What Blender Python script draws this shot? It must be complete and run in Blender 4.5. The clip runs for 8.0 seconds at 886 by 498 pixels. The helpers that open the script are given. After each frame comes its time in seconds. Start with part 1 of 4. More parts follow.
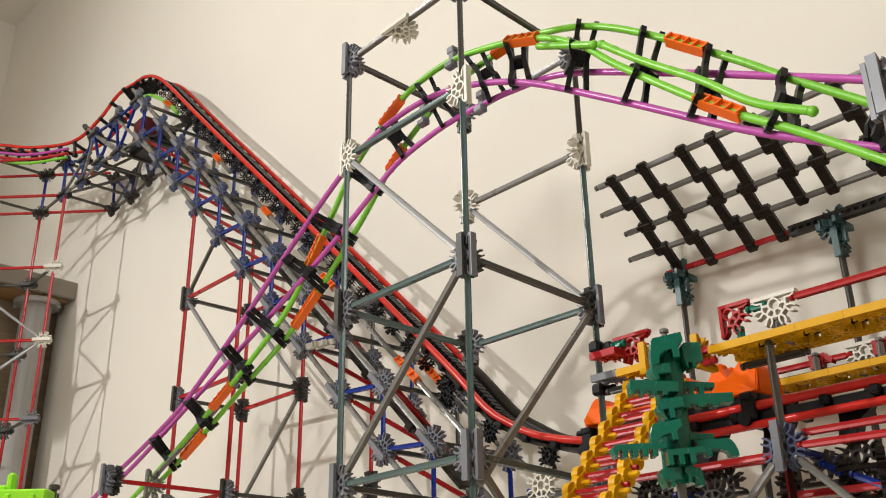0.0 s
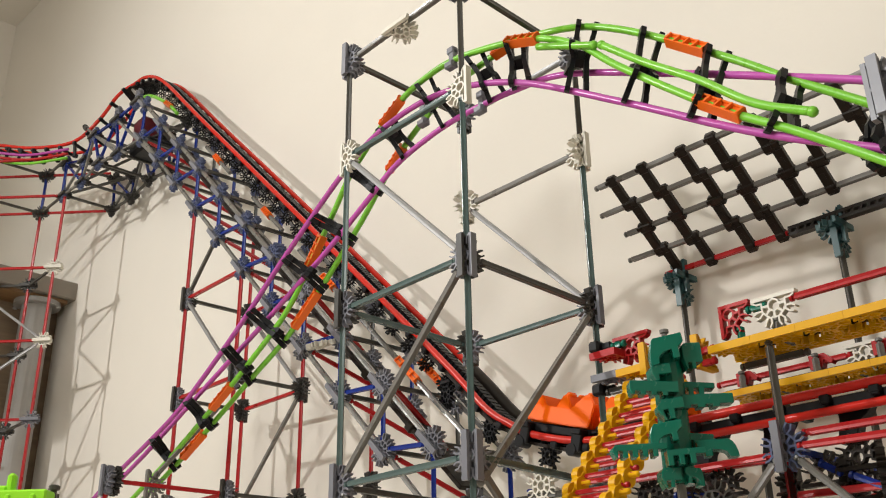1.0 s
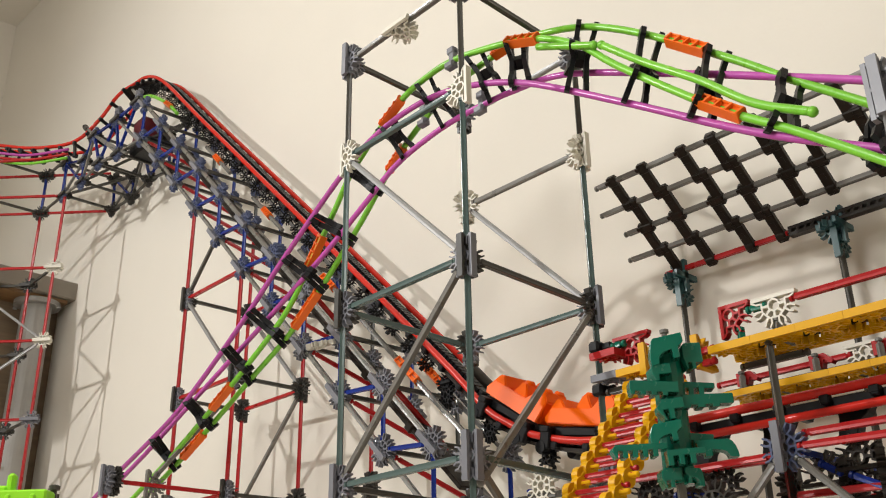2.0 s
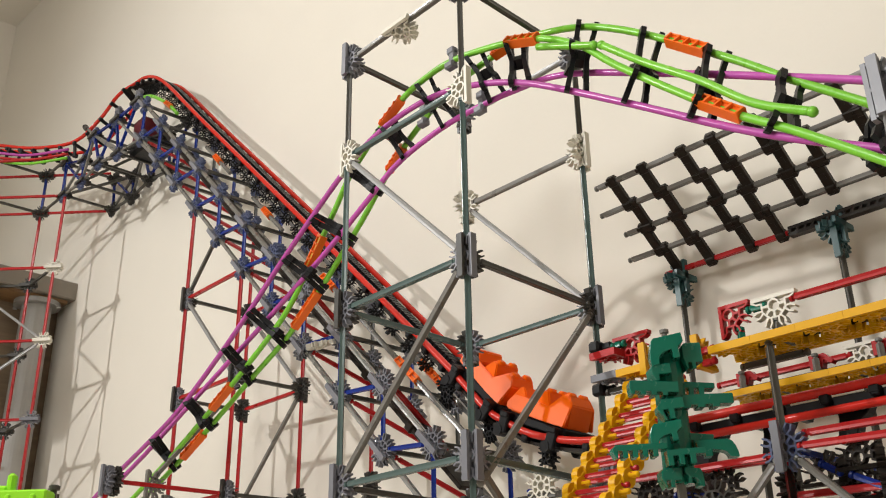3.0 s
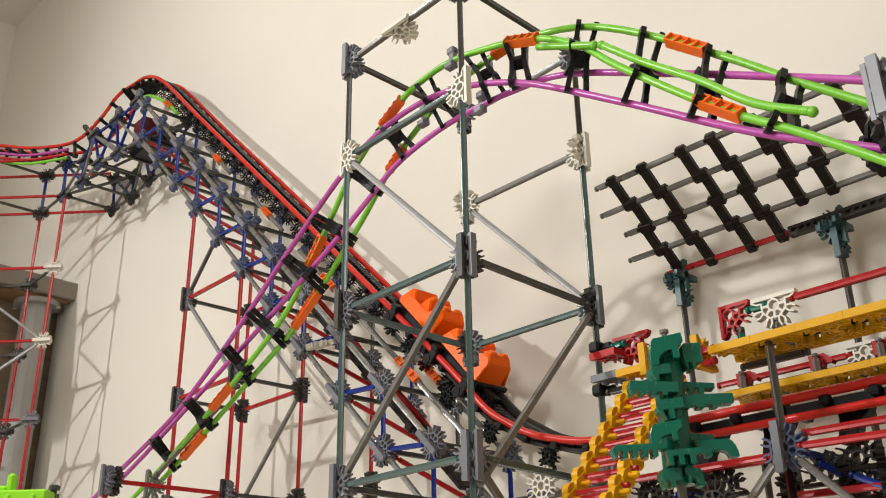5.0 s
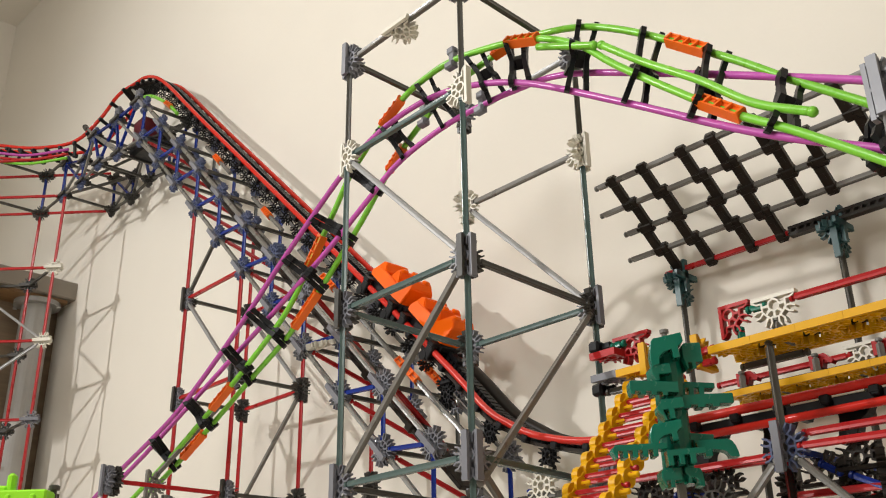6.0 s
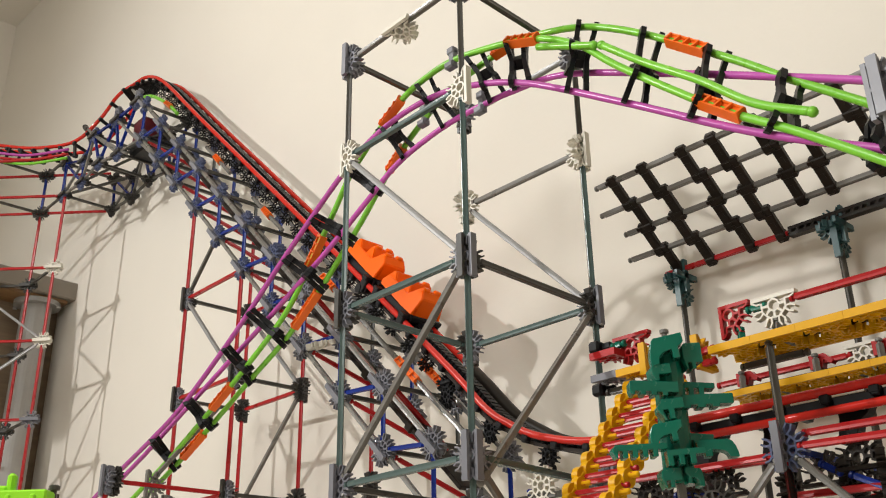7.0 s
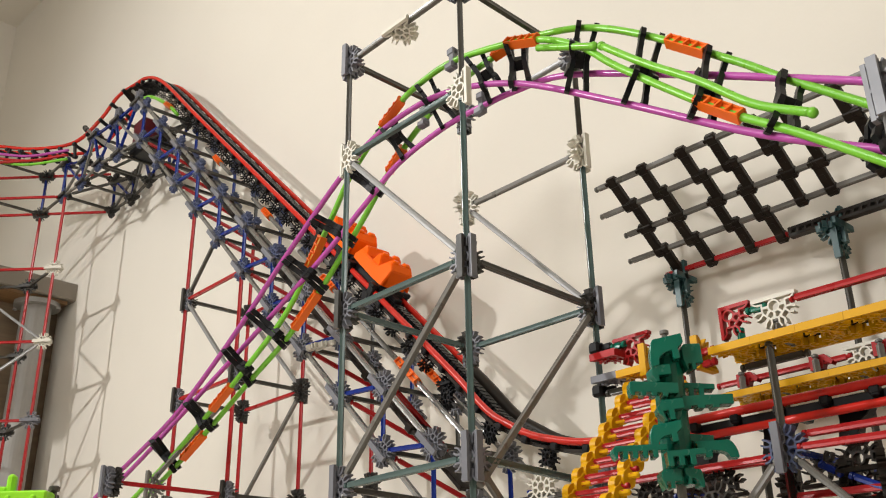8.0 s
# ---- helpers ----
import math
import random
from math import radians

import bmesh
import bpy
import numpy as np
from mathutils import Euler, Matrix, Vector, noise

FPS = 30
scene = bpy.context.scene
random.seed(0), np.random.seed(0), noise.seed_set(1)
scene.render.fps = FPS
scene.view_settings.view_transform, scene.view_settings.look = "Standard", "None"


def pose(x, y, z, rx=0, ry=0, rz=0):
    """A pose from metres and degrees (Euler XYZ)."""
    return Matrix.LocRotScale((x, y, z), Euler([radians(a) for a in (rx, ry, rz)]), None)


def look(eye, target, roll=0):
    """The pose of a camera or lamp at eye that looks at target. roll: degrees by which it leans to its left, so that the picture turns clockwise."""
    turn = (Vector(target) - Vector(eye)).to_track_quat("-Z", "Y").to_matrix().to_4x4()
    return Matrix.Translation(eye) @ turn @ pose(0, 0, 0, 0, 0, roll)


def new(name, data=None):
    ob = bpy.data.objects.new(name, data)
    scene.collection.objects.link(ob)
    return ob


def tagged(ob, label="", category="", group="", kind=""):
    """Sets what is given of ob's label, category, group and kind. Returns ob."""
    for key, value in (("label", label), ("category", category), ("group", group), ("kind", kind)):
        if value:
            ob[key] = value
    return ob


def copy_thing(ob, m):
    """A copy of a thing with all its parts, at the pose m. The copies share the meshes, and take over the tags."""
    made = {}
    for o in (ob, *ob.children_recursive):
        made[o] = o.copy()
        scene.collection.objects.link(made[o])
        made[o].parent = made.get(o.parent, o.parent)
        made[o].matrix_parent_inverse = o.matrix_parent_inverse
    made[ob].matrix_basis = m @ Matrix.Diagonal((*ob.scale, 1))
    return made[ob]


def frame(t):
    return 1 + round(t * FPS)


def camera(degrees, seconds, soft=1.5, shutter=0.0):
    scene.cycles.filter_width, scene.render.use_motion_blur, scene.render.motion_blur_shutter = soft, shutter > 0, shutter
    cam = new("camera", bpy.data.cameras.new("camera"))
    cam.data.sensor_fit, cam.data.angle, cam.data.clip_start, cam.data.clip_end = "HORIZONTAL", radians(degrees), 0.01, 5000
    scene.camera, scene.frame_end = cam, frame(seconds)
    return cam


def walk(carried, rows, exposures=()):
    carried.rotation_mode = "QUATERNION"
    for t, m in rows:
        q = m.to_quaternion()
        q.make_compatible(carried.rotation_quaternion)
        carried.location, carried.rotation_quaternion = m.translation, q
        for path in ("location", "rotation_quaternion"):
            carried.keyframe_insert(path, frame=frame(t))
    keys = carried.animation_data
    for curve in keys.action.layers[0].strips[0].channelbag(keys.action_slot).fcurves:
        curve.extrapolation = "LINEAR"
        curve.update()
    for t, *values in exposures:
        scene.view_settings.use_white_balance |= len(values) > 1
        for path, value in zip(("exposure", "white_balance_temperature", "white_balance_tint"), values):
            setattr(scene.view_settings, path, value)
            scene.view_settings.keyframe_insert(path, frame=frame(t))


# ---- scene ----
# ---- camera ----
YAW = 0.74658          # turn of the building-set grid against the room
ORIGIN = Vector((0.01785, 0.66661, 0.0))
AX = Vector((math.cos(YAW), math.sin(YAW), 0.0))
BX = Vector((-math.sin(YAW), math.cos(YAW), 0.0))
UP = Vector((0, 0, 1))


def G(a, b, z):
    """A place on the model's grid: a across the lift hill, b along it, z above the floor, in metres."""
    return ORIGIN + AX * a + BX * b + UP * z


cam = camera(49.82, 8.0, soft=1.1)
EYE = Vector((0, 0, 0.19))


def aim(tilt):
    return look(EYE, EYE + Vector((0, math.cos(radians(tilt)), math.sin(radians(tilt)))), -1.0025)


walk(cam, [(0.0, aim(23.105)), (1.4, aim(23.135)), (7.0, aim(23.14)), (8.0, aim(23.19))])

# ---- light ----
world = bpy.data.worlds.new("world")
world.use_nodes = True
world.node_tree.nodes["Background"].inputs[0].default_value = (1.0, 0.96, 0.90, 1)
world.node_tree.nodes["Background"].inputs[1].default_value = 0.12
scene.world = world


def lamp(name, kind, energy, color, m):
    data = bpy.data.lights.new(name, kind)
    data.energy, data.color = energy, color
    ob = new(name, data)
    ob.matrix_world = m
    return ob


# unseen fill light, added to brighten the right part of the wall
key = lamp("near_fill", "POINT", 16.0, (0.985, 0.972, 0.945), Matrix.Translation(G(-0.90, -0.05, 0.85)))
key.data.shadow_soft_size = 0.10
# broad unseen fill, added to raise the overall brightness
room = lamp("soft_fill", "AREA", 21.0, (0.985, 0.978, 0.965), look(G(-1.75, 0.0, 1.93), G(0.1, 0.0, 0.4)))
room.data.shape, room.data.size = "DISK", 1.1
# unseen spot: direction inferred from cast shadows, cone set to even the wall's brightness
main_spot = lamp("shadow_spot", "SPOT", 134.0, (0.99, 0.975, 0.955), look(G(-1.95, 1.52, 1.70), G(0.3, -0.22, 0.34)))
main_spot.data.spot_size, main_spot.data.spot_blend = radians(112), 1.0
main_spot.data.shadow_soft_size = 0.038
scene.view_settings.exposure = 0.0

# ---- materials ----


def base_material(name):
    m = bpy.data.materials.new(name)
    m.use_nodes = True
    return m, m.node_tree.nodes, m.node_tree.links, m.node_tree.nodes["Principled BSDF"]


def plastic(name, color, rough=0.32, vary=0.12, grain=900.0, bump=0.04, metal=0.0, coat=0.0, gloss=0.5):
    """Moulded plastic with small differences from piece to piece, faint smears and scuffs."""
    m, n, l, p = base_material(name)
    info = n.new("ShaderNodeObjectInfo")
    tex = n.new("ShaderNodeTexCoord")
    smear = n.new("ShaderNodeTexNoise")
    smear.inputs["Scale"].default_value, smear.inputs["Detail"].default_value = 45.0, 4.0
    fine = n.new("ShaderNodeTexNoise")
    fine.inputs["Scale"].default_value, fine.inputs["Detail"].default_value = grain, 3.0
    for t in (smear, fine):
        l.new(tex.outputs["Object"], t.inputs["Vector"])
    add = n.new("ShaderNodeMath")
    add.operation = "ADD"
    l.new(info.outputs["Random"], add.inputs[0])
    l.new(smear.outputs["Fac"], add.inputs[1])
    val = n.new("ShaderNodeMapRange")
    val.inputs["From Min"].default_value, val.inputs["From Max"].default_value = 0.2, 1.8
    val.inputs["To Min"].default_value, val.inputs["To Max"].default_value = 1 - vary, 1 + vary
    l.new(add.outputs[0], val.inputs["Value"])
    hsv = n.new("ShaderNodeHueSaturation")
    hsv.inputs["Color"].default_value = (*color, 1)
    l.new(val.outputs[0], hsv.inputs["Value"])
    l.new(hsv.outputs[0], p.inputs["Base Color"])
    r = n.new("ShaderNodeMapRange")
    r.inputs["To Min"].default_value, r.inputs["To Max"].default_value = rough * 0.75, rough * 1.35
    l.new(smear.outputs["Fac"], r.inputs["Value"])
    l.new(r.outputs[0], p.inputs["Roughness"])
    b = n.new("ShaderNodeBump")
    b.inputs["Strength"].default_value, b.inputs["Distance"].default_value = bump * 4, 0.0004
    l.new(fine.outputs["Fac"], b.inputs["Height"])
    l.new(b.outputs[0], p.inputs["Normal"])
    p.inputs["Metallic"].default_value = metal
    p.inputs["Coat Weight"].default_value = coat
    p.inputs["Specular IOR Level"].default_value = gloss
    return m


def plaster(name, color, scale=1.0, rough=0.9, bump=0.07):
    """Painted plaster or board: roller grain and broad, faint unevenness."""
    m, n, l, p = base_material(name)
    tex = n.new("ShaderNodeTexCoord")
    big = n.new("ShaderNodeTexNoise")
    big.inputs["Scale"].default_value, big.inputs["Detail"].default_value = 1.7 * scale, 5.0
    small = n.new("ShaderNodeTexNoise")
    small.inputs["Scale"].default_value, small.inputs["Detail"].default_value = 160.0 * scale, 6.0
    for t in (big, small):
        l.new(tex.outputs["Object"], t.inputs["Vector"])
    ramp = n.new("ShaderNodeValToRGB")
    ramp.color_ramp.elements[0].position, ramp.color_ramp.elements[1].position = 0.3, 0.75
    ramp.color_ramp.elements[0].color = (*[c * 0.95 for c in color], 1)
    ramp.color_ramp.elements[1].color = (*[min(1, c * 1.04) for c in color], 1)
    l.new(big.outputs["Fac"], ramp.inputs[0])
    l.new(ramp.outputs[0], p.inputs["Base Color"])
    p.inputs["Roughness"].default_value = rough
    b = n.new("ShaderNodeBump")
    b.inputs["Strength"].default_value, b.inputs["Distance"].default_value = bump, 0.002
    l.new(small.outputs["Fac"], b.inputs["Height"])
    l.new(b.outputs[0], p.inputs["Normal"])
    return m


def wood(name, dark, light):
    m, n, l, p = base_material(name)
    tex = n.new("ShaderNodeTexCoord")
    mp = n.new("ShaderNodeMapping")
    mp.inputs["Scale"].default_value = (2.0, 30.0, 30.0)
    l.new(tex.outputs["Object"], mp.inputs[0])
    a = n.new("ShaderNodeTexNoise")
    a.inputs["Scale"].default_value, a.inputs["Detail"].default_value, a.inputs["Distortion"].default_value = 2.0, 8.0, 0.6
    l.new(mp.outputs[0], a.inputs["Vector"])
    ramp = n.new("ShaderNodeValToRGB")
    ramp.color_ramp.elements[0].position, ramp.color_ramp.elements[1].position = 0.3, 0.7
    ramp.color_ramp.elements[0].color, ramp.color_ramp.elements[1].color = (*dark, 1), (*light, 1)
    l.new(a.outputs["Fac"], ramp.inputs[0])
    l.new(ramp.outputs[0], p.inputs["Base Color"])
    p.inputs["Roughness"].default_value = 0.5
    return m


GREY = plastic("grey_rod", (0.16, 0.152, 0.135), 0.28)
GREEN_GREY = plastic("green_grey_rod", (0.075, 0.115, 0.108), 0.22)
DARK = plastic("dark_grey_rod", (0.062, 0.058, 0.048), 0.32)
SILVER = plastic("silver_rod", (0.27, 0.268, 0.262), 0.33, metal=0.1)
CHROME = plastic("bright_silver_rod", (0.36, 0.36, 0.35), 0.16, metal=0.6)
CONN = plastic("grey_connector", (0.17, 0.172, 0.195), 0.35)
CONN_DARK = plastic("dark_grey_connector", (0.05, 0.047, 0.042), 0.4, gloss=0.35)
WHITE = plastic("white_connector", (0.68, 0.65, 0.56), 0.4)
BLUE = plastic("blue_rod", (0.010, 0.027, 0.20), 0.25, gloss=0.25)
BLUE_CONN = plastic("blue_connector", (0.085, 0.105, 0.19), 0.35, gloss=0.35)
RED = plastic("red_rod", (0.40, 0.017, 0.018), 0.28, gloss=0.24)
RAIL_RED = plastic("red_rail", (0.60, 0.026, 0.016), 0.2, gloss=0.36)
PURPLE = plastic("purple_rail", (0.47, 0.078, 0.36), 0.22)
LIME = plastic("lime_rail", (0.185, 0.53, 0.038), 0.27)
LIME_BRIGHT = plastic("lime_plastic", (0.30, 0.75, 0.02), 0.35)
ORANGE = plastic("orange_plastic", (0.90, 0.16, 0.012), 0.33)
CAR_ORANGE = plastic("car_orange", (0.97, 0.14, 0.002), 0.30, vary=0.06, bump=0.006, gloss=0.14)
BLACK = plastic("black_plastic", (0.008, 0.008, 0.009), 0.4, gloss=0.22)
MAROON = plastic("maroon_plastic", (0.13, 0.008, 0.016), 0.4)
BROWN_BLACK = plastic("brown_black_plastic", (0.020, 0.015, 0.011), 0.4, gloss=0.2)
YELLOW = plastic("yellow_plastic", (0.70, 0.365, 0.006), 0.33, gloss=0.17)
GREEN = plastic("green_plastic", (0.003, 0.145, 0.092), 0.24)
TEAL = plastic("teal_plastic", (0.035, 0.10, 0.105), 0.35)
WALL = plaster("cream_wall_paint", (0.76, 0.715, 0.63))
CEIL = plaster("ceiling_paint", (0.78, 0.74, 0.66))
# unseen floor: colour made pale to bounce light upwards
FLOOR = plaster("pale_floor", (0.62, 0.56, 0.48), 1.0, 1.0, 0.9)
SLAB = plaster("grey_laminate", (0.24, 0.21, 0.17), 1.0, 0.5, 0.1)
STEEL = plastic("grey_column_paint", (0.34, 0.33, 0.31), 0.4)
OAK = wood("wood_underside", (0.16, 0.085, 0.035), (0.28, 0.16, 0.07))
PANEL = wood("brown_panel", (0.15, 0.105, 0.065), (0.22, 0.16, 0.10))

# ---- mesh helpers ----


def finish(name, bm, material, smooth=False):
    me = bpy.data.meshes.new(name)
    bmesh.ops.recalc_face_normals(bm, faces=bm.faces)
    bm.to_mesh(me)
    bm.free()
    me.materials.append(material)
    if smooth:
        for f in me.polygons:
            f.use_smooth = True
    return me


def part(name, me, parent, m=None, label=""):
    ob = new(name, me)
    ob.parent = parent
    if m is not None:
        ob.matrix_basis = parent.matrix_world.inverted() @ m if parent else m
    if label:
        ob["label"] = label
    return ob


def thing(name, label, category, base=(0, 0, 0), group="", kind=""):
    ob = new(name)
    ob.empty_display_size = 0.02
    ob.matrix_world = Matrix.Translation(base)
    bpy.context.view_layer.update()
    return tagged(ob, label, category, group, kind)


def box_into(bm, size, m, bevel=0.0):
    made = bmesh.ops.create_cube(bm, size=1.0, matrix=m @ Matrix.Diagonal((*size, 1)))
    if bevel:
        edges = list({e for v in made["verts"] for e in v.link_edges})
        bmesh.ops.bevel(bm, geom=edges, offset=bevel, segments=1, affect="EDGES")


def axes(origin, x, y):
    """A pose from an origin and two directions."""
    x = Vector(x).normalized()
    z = x.cross(Vector(y)).normalized()
    y = z.cross(x)
    m = Matrix((x, y, z)).transposed().to_4x4()
    m.translation = origin
    return m


def along(p, q):
    """A pose at p whose z axis points to q."""
    m = (q - p).to_track_quat("Z", "Y").to_matrix().to_4x4()
    m.translation = p
    return m


CACHE = {}
R_ROD = 0.0031


def rod_mesh(length, material, r=R_ROD):
    """A grooved rod with a knob and neck at each end."""
    k = ("rod", round(length, 4), material.name, r)
    if k in CACHE:
        return CACHE[k]
    ridge = [1.0, 0.66, 1.0] * 4
    rings = [(0.0, 0.7, 0), (0.0006, 0.95, 0), (0.0026, 0.95, 0), (0.003, 0.55, 0), (0.0042, 0.55, 0), (0.0046, 1.0, 1)]
    rings = rings + [(length - z, s, g) for z, s, g in reversed(rings)]
    bm = bmesh.new()
    loops = []
    for z, s, g in rings:
        ring = []
        for i in range(12):
            a = radians(30 * i - 30)
            a += radians({0: 10, 1: 0, 2: -10}[i % 3]) * g * -1
            f = s * (ridge[i] if g else 1)
            ring.append(bm.verts.new((r * f * math.cos(a), r * f * math.sin(a), z)))
        loops.append(ring)
    for lo, hi in zip(loops, loops[1:]):
        for i in range(12):
            bm.faces.new((lo[i], lo[(i + 1) % 12], hi[(i + 1) % 12], hi[i]))
    bm.faces.new(loops[0])
    bm.faces.new(loops[-1])
    CACHE[k] = finish("rod", bm, material)
    return CACHE[k]


def rod(parent, p, q, material, trim=0.0095, r=R_ROD, name="rod", label=""):
    d = (q - p).normalized()
    p, q = p + d * trim, q - d * trim
    return part(name, rod_mesh((q - p).length, material, r), parent, along(p, q), label)


def connector_mesh(kind, material, t=0.0058):
    """A snowflake clip connector in the xy plane. kind: the number of clips, 8 all round; five or fewer stand on a flat spine."""
    k = ("conn", kind, material.name, t)
    if k in CACHE:
        return CACHE[k]
    bm = bmesh.new()
    verts, faces = {}, []

    def at(x, y):
        """A corner of the flat plan; corners in one place are one."""
        key_ = (round(x, 6), round(y, 6))
        if key_ not in verts:
            verts[key_] = bm.verts.new((x, y, -t / 2))
        return verts[key_]

    def face(*pts):
        faces.append(bm.faces.new([at(*p) for p in pts]))

    def ring(r, n):
        a = radians(22.5 * n - 11.25)
        return r * math.cos(a), r * math.sin(a)
    for n in range(16):
        face(ring(0.0036, n), ring(0.0050, n), ring(0.0050, (n + 1) % 16), ring(0.0036, (n + 1) % 16))
    steps = 8 if kind == 8 else kind
    for n in range(steps):
        c, s_ = math.cos(radians(45 * n)), math.sin(radians(45 * n))

        def on(u, v):
            return u * c - v * s_, u * s_ + v * c
        face(ring(0.0050, 2 * n), on(0.0086, -0.0008), on(0.0086, 0.0008), ring(0.0050, 2 * n + 1))
        face(on(0.0086, -0.0020), on(0.0100, -0.0022), on(0.0100, 0.0022), on(0.0086, 0.0020), on(0.0086, 0.0008), on(0.0086, -0.0008))
        for v in (-1, 1):
            face(on(0.0086, v * 0.0020), on(0.0086, v * 0.0032), on(0.0100, v * 0.0036), on(0.0100, v * 0.0022))
            face(on(0.0100, v * 0.0022), on(0.0100, v * 0.0036), on(0.0134, v * 0.0036), on(0.0134, v * 0.0022))
            face(on(0.0134, v * 0.0022), on(0.0134, v * 0.0036), on(0.0160, v * 0.0052), on(0.0168, v * 0.0042))
        if kind == 8 or n < steps - 1:
            c2, s2 = math.cos(radians(45 * n + 45)), math.sin(radians(45 * n + 45))
            face(on(0.0086, 0.0032), on(0.0100, 0.0036), (0.0100 * c2 + 0.0036 * s2, 0.0100 * s2 - 0.0036 * c2), (0.0086 * c2 + 0.0032 * s2, 0.0086 * s2 - 0.0032 * c2))
    if kind == 5:
        face(ring(0.0050, 12), (-0.0010, -0.0052), (0.0010, -0.0052), ring(0.0050, 13))
        face((-0.0175, -0.0052), (-0.0010, -0.0052), (0.0010, -0.0052), (0.0175, -0.0052), (0.0175, -0.0080), (-0.0175, -0.0080))
    if kind == 3:
        face(ring(0.0050, 12), (-0.0010, -0.0052), (0.0010, -0.0052), ring(0.0050, 13))
        face(ring(0.0050, 8), (-0.0052, 0.0010), (-0.0052, -0.0010), ring(0.0050, 9))
        face((-0.0052, -0.0052), (-0.0010, -0.0052), (0.0010, -0.0052), (0.0175, -0.0052), (0.0175, -0.0080), (-0.0080, -0.0080))
        face((-0.0052, -0.0052), (-0.0080, -0.0080), (-0.0080, 0.0175), (-0.0052, 0.0175), (-0.0052, 0.0010), (-0.0052, -0.0010))
    grown = bmesh.ops.extrude_face_region(bm, geom=faces, use_keep_orig=True)
    bmesh.ops.translate(bm, vec=(0, 0, t), verts=[v for v in grown["geom"] if isinstance(v, bmesh.types.BMVert)])
    CACHE[k] = finish("connector", bm, material)
    return CACHE[k]


def connector(parent, p, x, y, material, kind=8, label=""):
    return part("connector", connector_mesh(kind, material), parent, axes(p, x, y), label)


def smooth_path(points, steps=10):
    """Points along a smooth line through the given ones."""
    pts = [Vector(p) for p in points]
    pts = [pts[0] * 2 - pts[1]] + pts + [pts[-1] * 2 - pts[-2]]
    out = []
    for i in range(1, len(pts) - 2):
        a, b, c, d = pts[i - 1:i + 3]
        for k in range(steps):
            t = k / steps
            out.append(0.5 * (2 * b + (c - a) * t + (2 * a - 5 * b + 4 * c - d) * t * t + (3 * b - a - 3 * c + d) * t ** 3))
    return out + [pts[-2]]


def sweep_into(bm, path, r, sides=8, squash=1.0):
    ref = UP
    rings = []
    for i, p in enumerate(path):
        d = (path[min(i + 1, len(path) - 1)] - path[max(i - 1, 0)]).normalized()
        u = d.cross(ref).normalized()
        v = u.cross(d)
        rings.append([bm.verts.new(p + (u * math.cos(2 * math.pi * k / sides) + v * squash * math.sin(2 * math.pi * k / sides)) * r)
                      for k in range(sides)])
    for lo, hi in zip(rings, rings[1:]):
        for k in range(sides):
            bm.faces.new((lo[k], lo[(k + 1) % sides], hi[(k + 1) % sides], hi[k]))
    bm.faces.new(rings[0])
    bm.faces.new(rings[-1])


def tube(parent, name, path, r, material, sides=10, label=""):
    bm = bmesh.new()
    inv = parent.matrix_world.inverted()
    sweep_into(bm, [inv @ p for p in path], r, sides)
    return part(name, finish(name, bm, material, True), parent, None, label)


def resample(path, step):
    """Places and directions at even steps along a path."""
    out, left = [], 0.0
    for p, q in zip(path, path[1:]):
        d = q - p
        ln = d.length
        while left <= ln:
            out.append((p + d * (left / ln), d.normalized()))
            left += step
        left -= ln
    return out

# ---- the room ----


def slab(name, size, m, material, label, category, kind="structure"):
    bm = bmesh.new()
    box_into(bm, size, Matrix())
    ob = new(name, finish(name, bm, material))
    ob.matrix_world = m
    return tagged(ob, label, category, "", kind)


TURN = Matrix.Rotation(YAW, 4, "Z")
LEAN = -0.05           # the wall behind the model draws nearer to it towards the far corner
W_A = 0.343
CORNER = (W_A + LEAN * 2.215, 2.215, 2.015)


def room_pose(a, b, z):
    return Matrix.Translation(G(a, b, z)) @ TURN


def wall_pose(b, z, off=0.0):
    """A pose on the wall behind the model, turned with it."""
    return Matrix.Translation(G(W_A + LEAN * b, b, z)) @ TURN @ Matrix.Rotation(math.atan(-LEAN), 4, "Z") @ Matrix.Translation((off, 0, 0))


TOP = CORNER[2]
# the floor is out of view and works as a pale reflector
slab("floor", (5.2, 5.4, 0.1), room_pose(-1.9, -0.2, -0.05), FLOOR, "unseen room floor, made pale so that it bounces light up", "floor")
slab("ceiling", (5.2, 5.4, 0.1), room_pose(-1.9, -0.2, TOP + 0.05), CEIL, "plain off-white painted ceiling", "ceiling")
slab("wall_north", (0.12, 4.9, TOP), wall_pose(-0.18, TOP / 2, 0.06), WALL, "cream painted plaster wall behind the coaster", "wall")
slab("wall_west", (4.3, 0.12, TOP), room_pose(CORNER[0] - 2.15, 2.215 + 0.06, TOP / 2), WALL, "cream painted plaster wall", "wall")
slab("wall_south", (0.12, 5.0, TOP), room_pose(-4.06, -0.16, TOP / 2), WALL, "cream painted plaster wall", "wall")
slab("wall_east", (4.5, 0.12, TOP), room_pose(-1.75, -2.66, TOP / 2), WALL, "cream painted plaster wall", "wall")


def cylinder_into(bm, r, p, q, sides=20):
    d = q - p
    bmesh.ops.create_cone(bm, cap_ends=True, segments=sides, radius1=r, radius2=r, depth=d.length,
                          matrix=along(p, q) @ Matrix.Translation((0, 0, d.length / 2)))


COUNTER = 0.85         # scale of the table towards the camera, keeping its look where its corner meets the wall


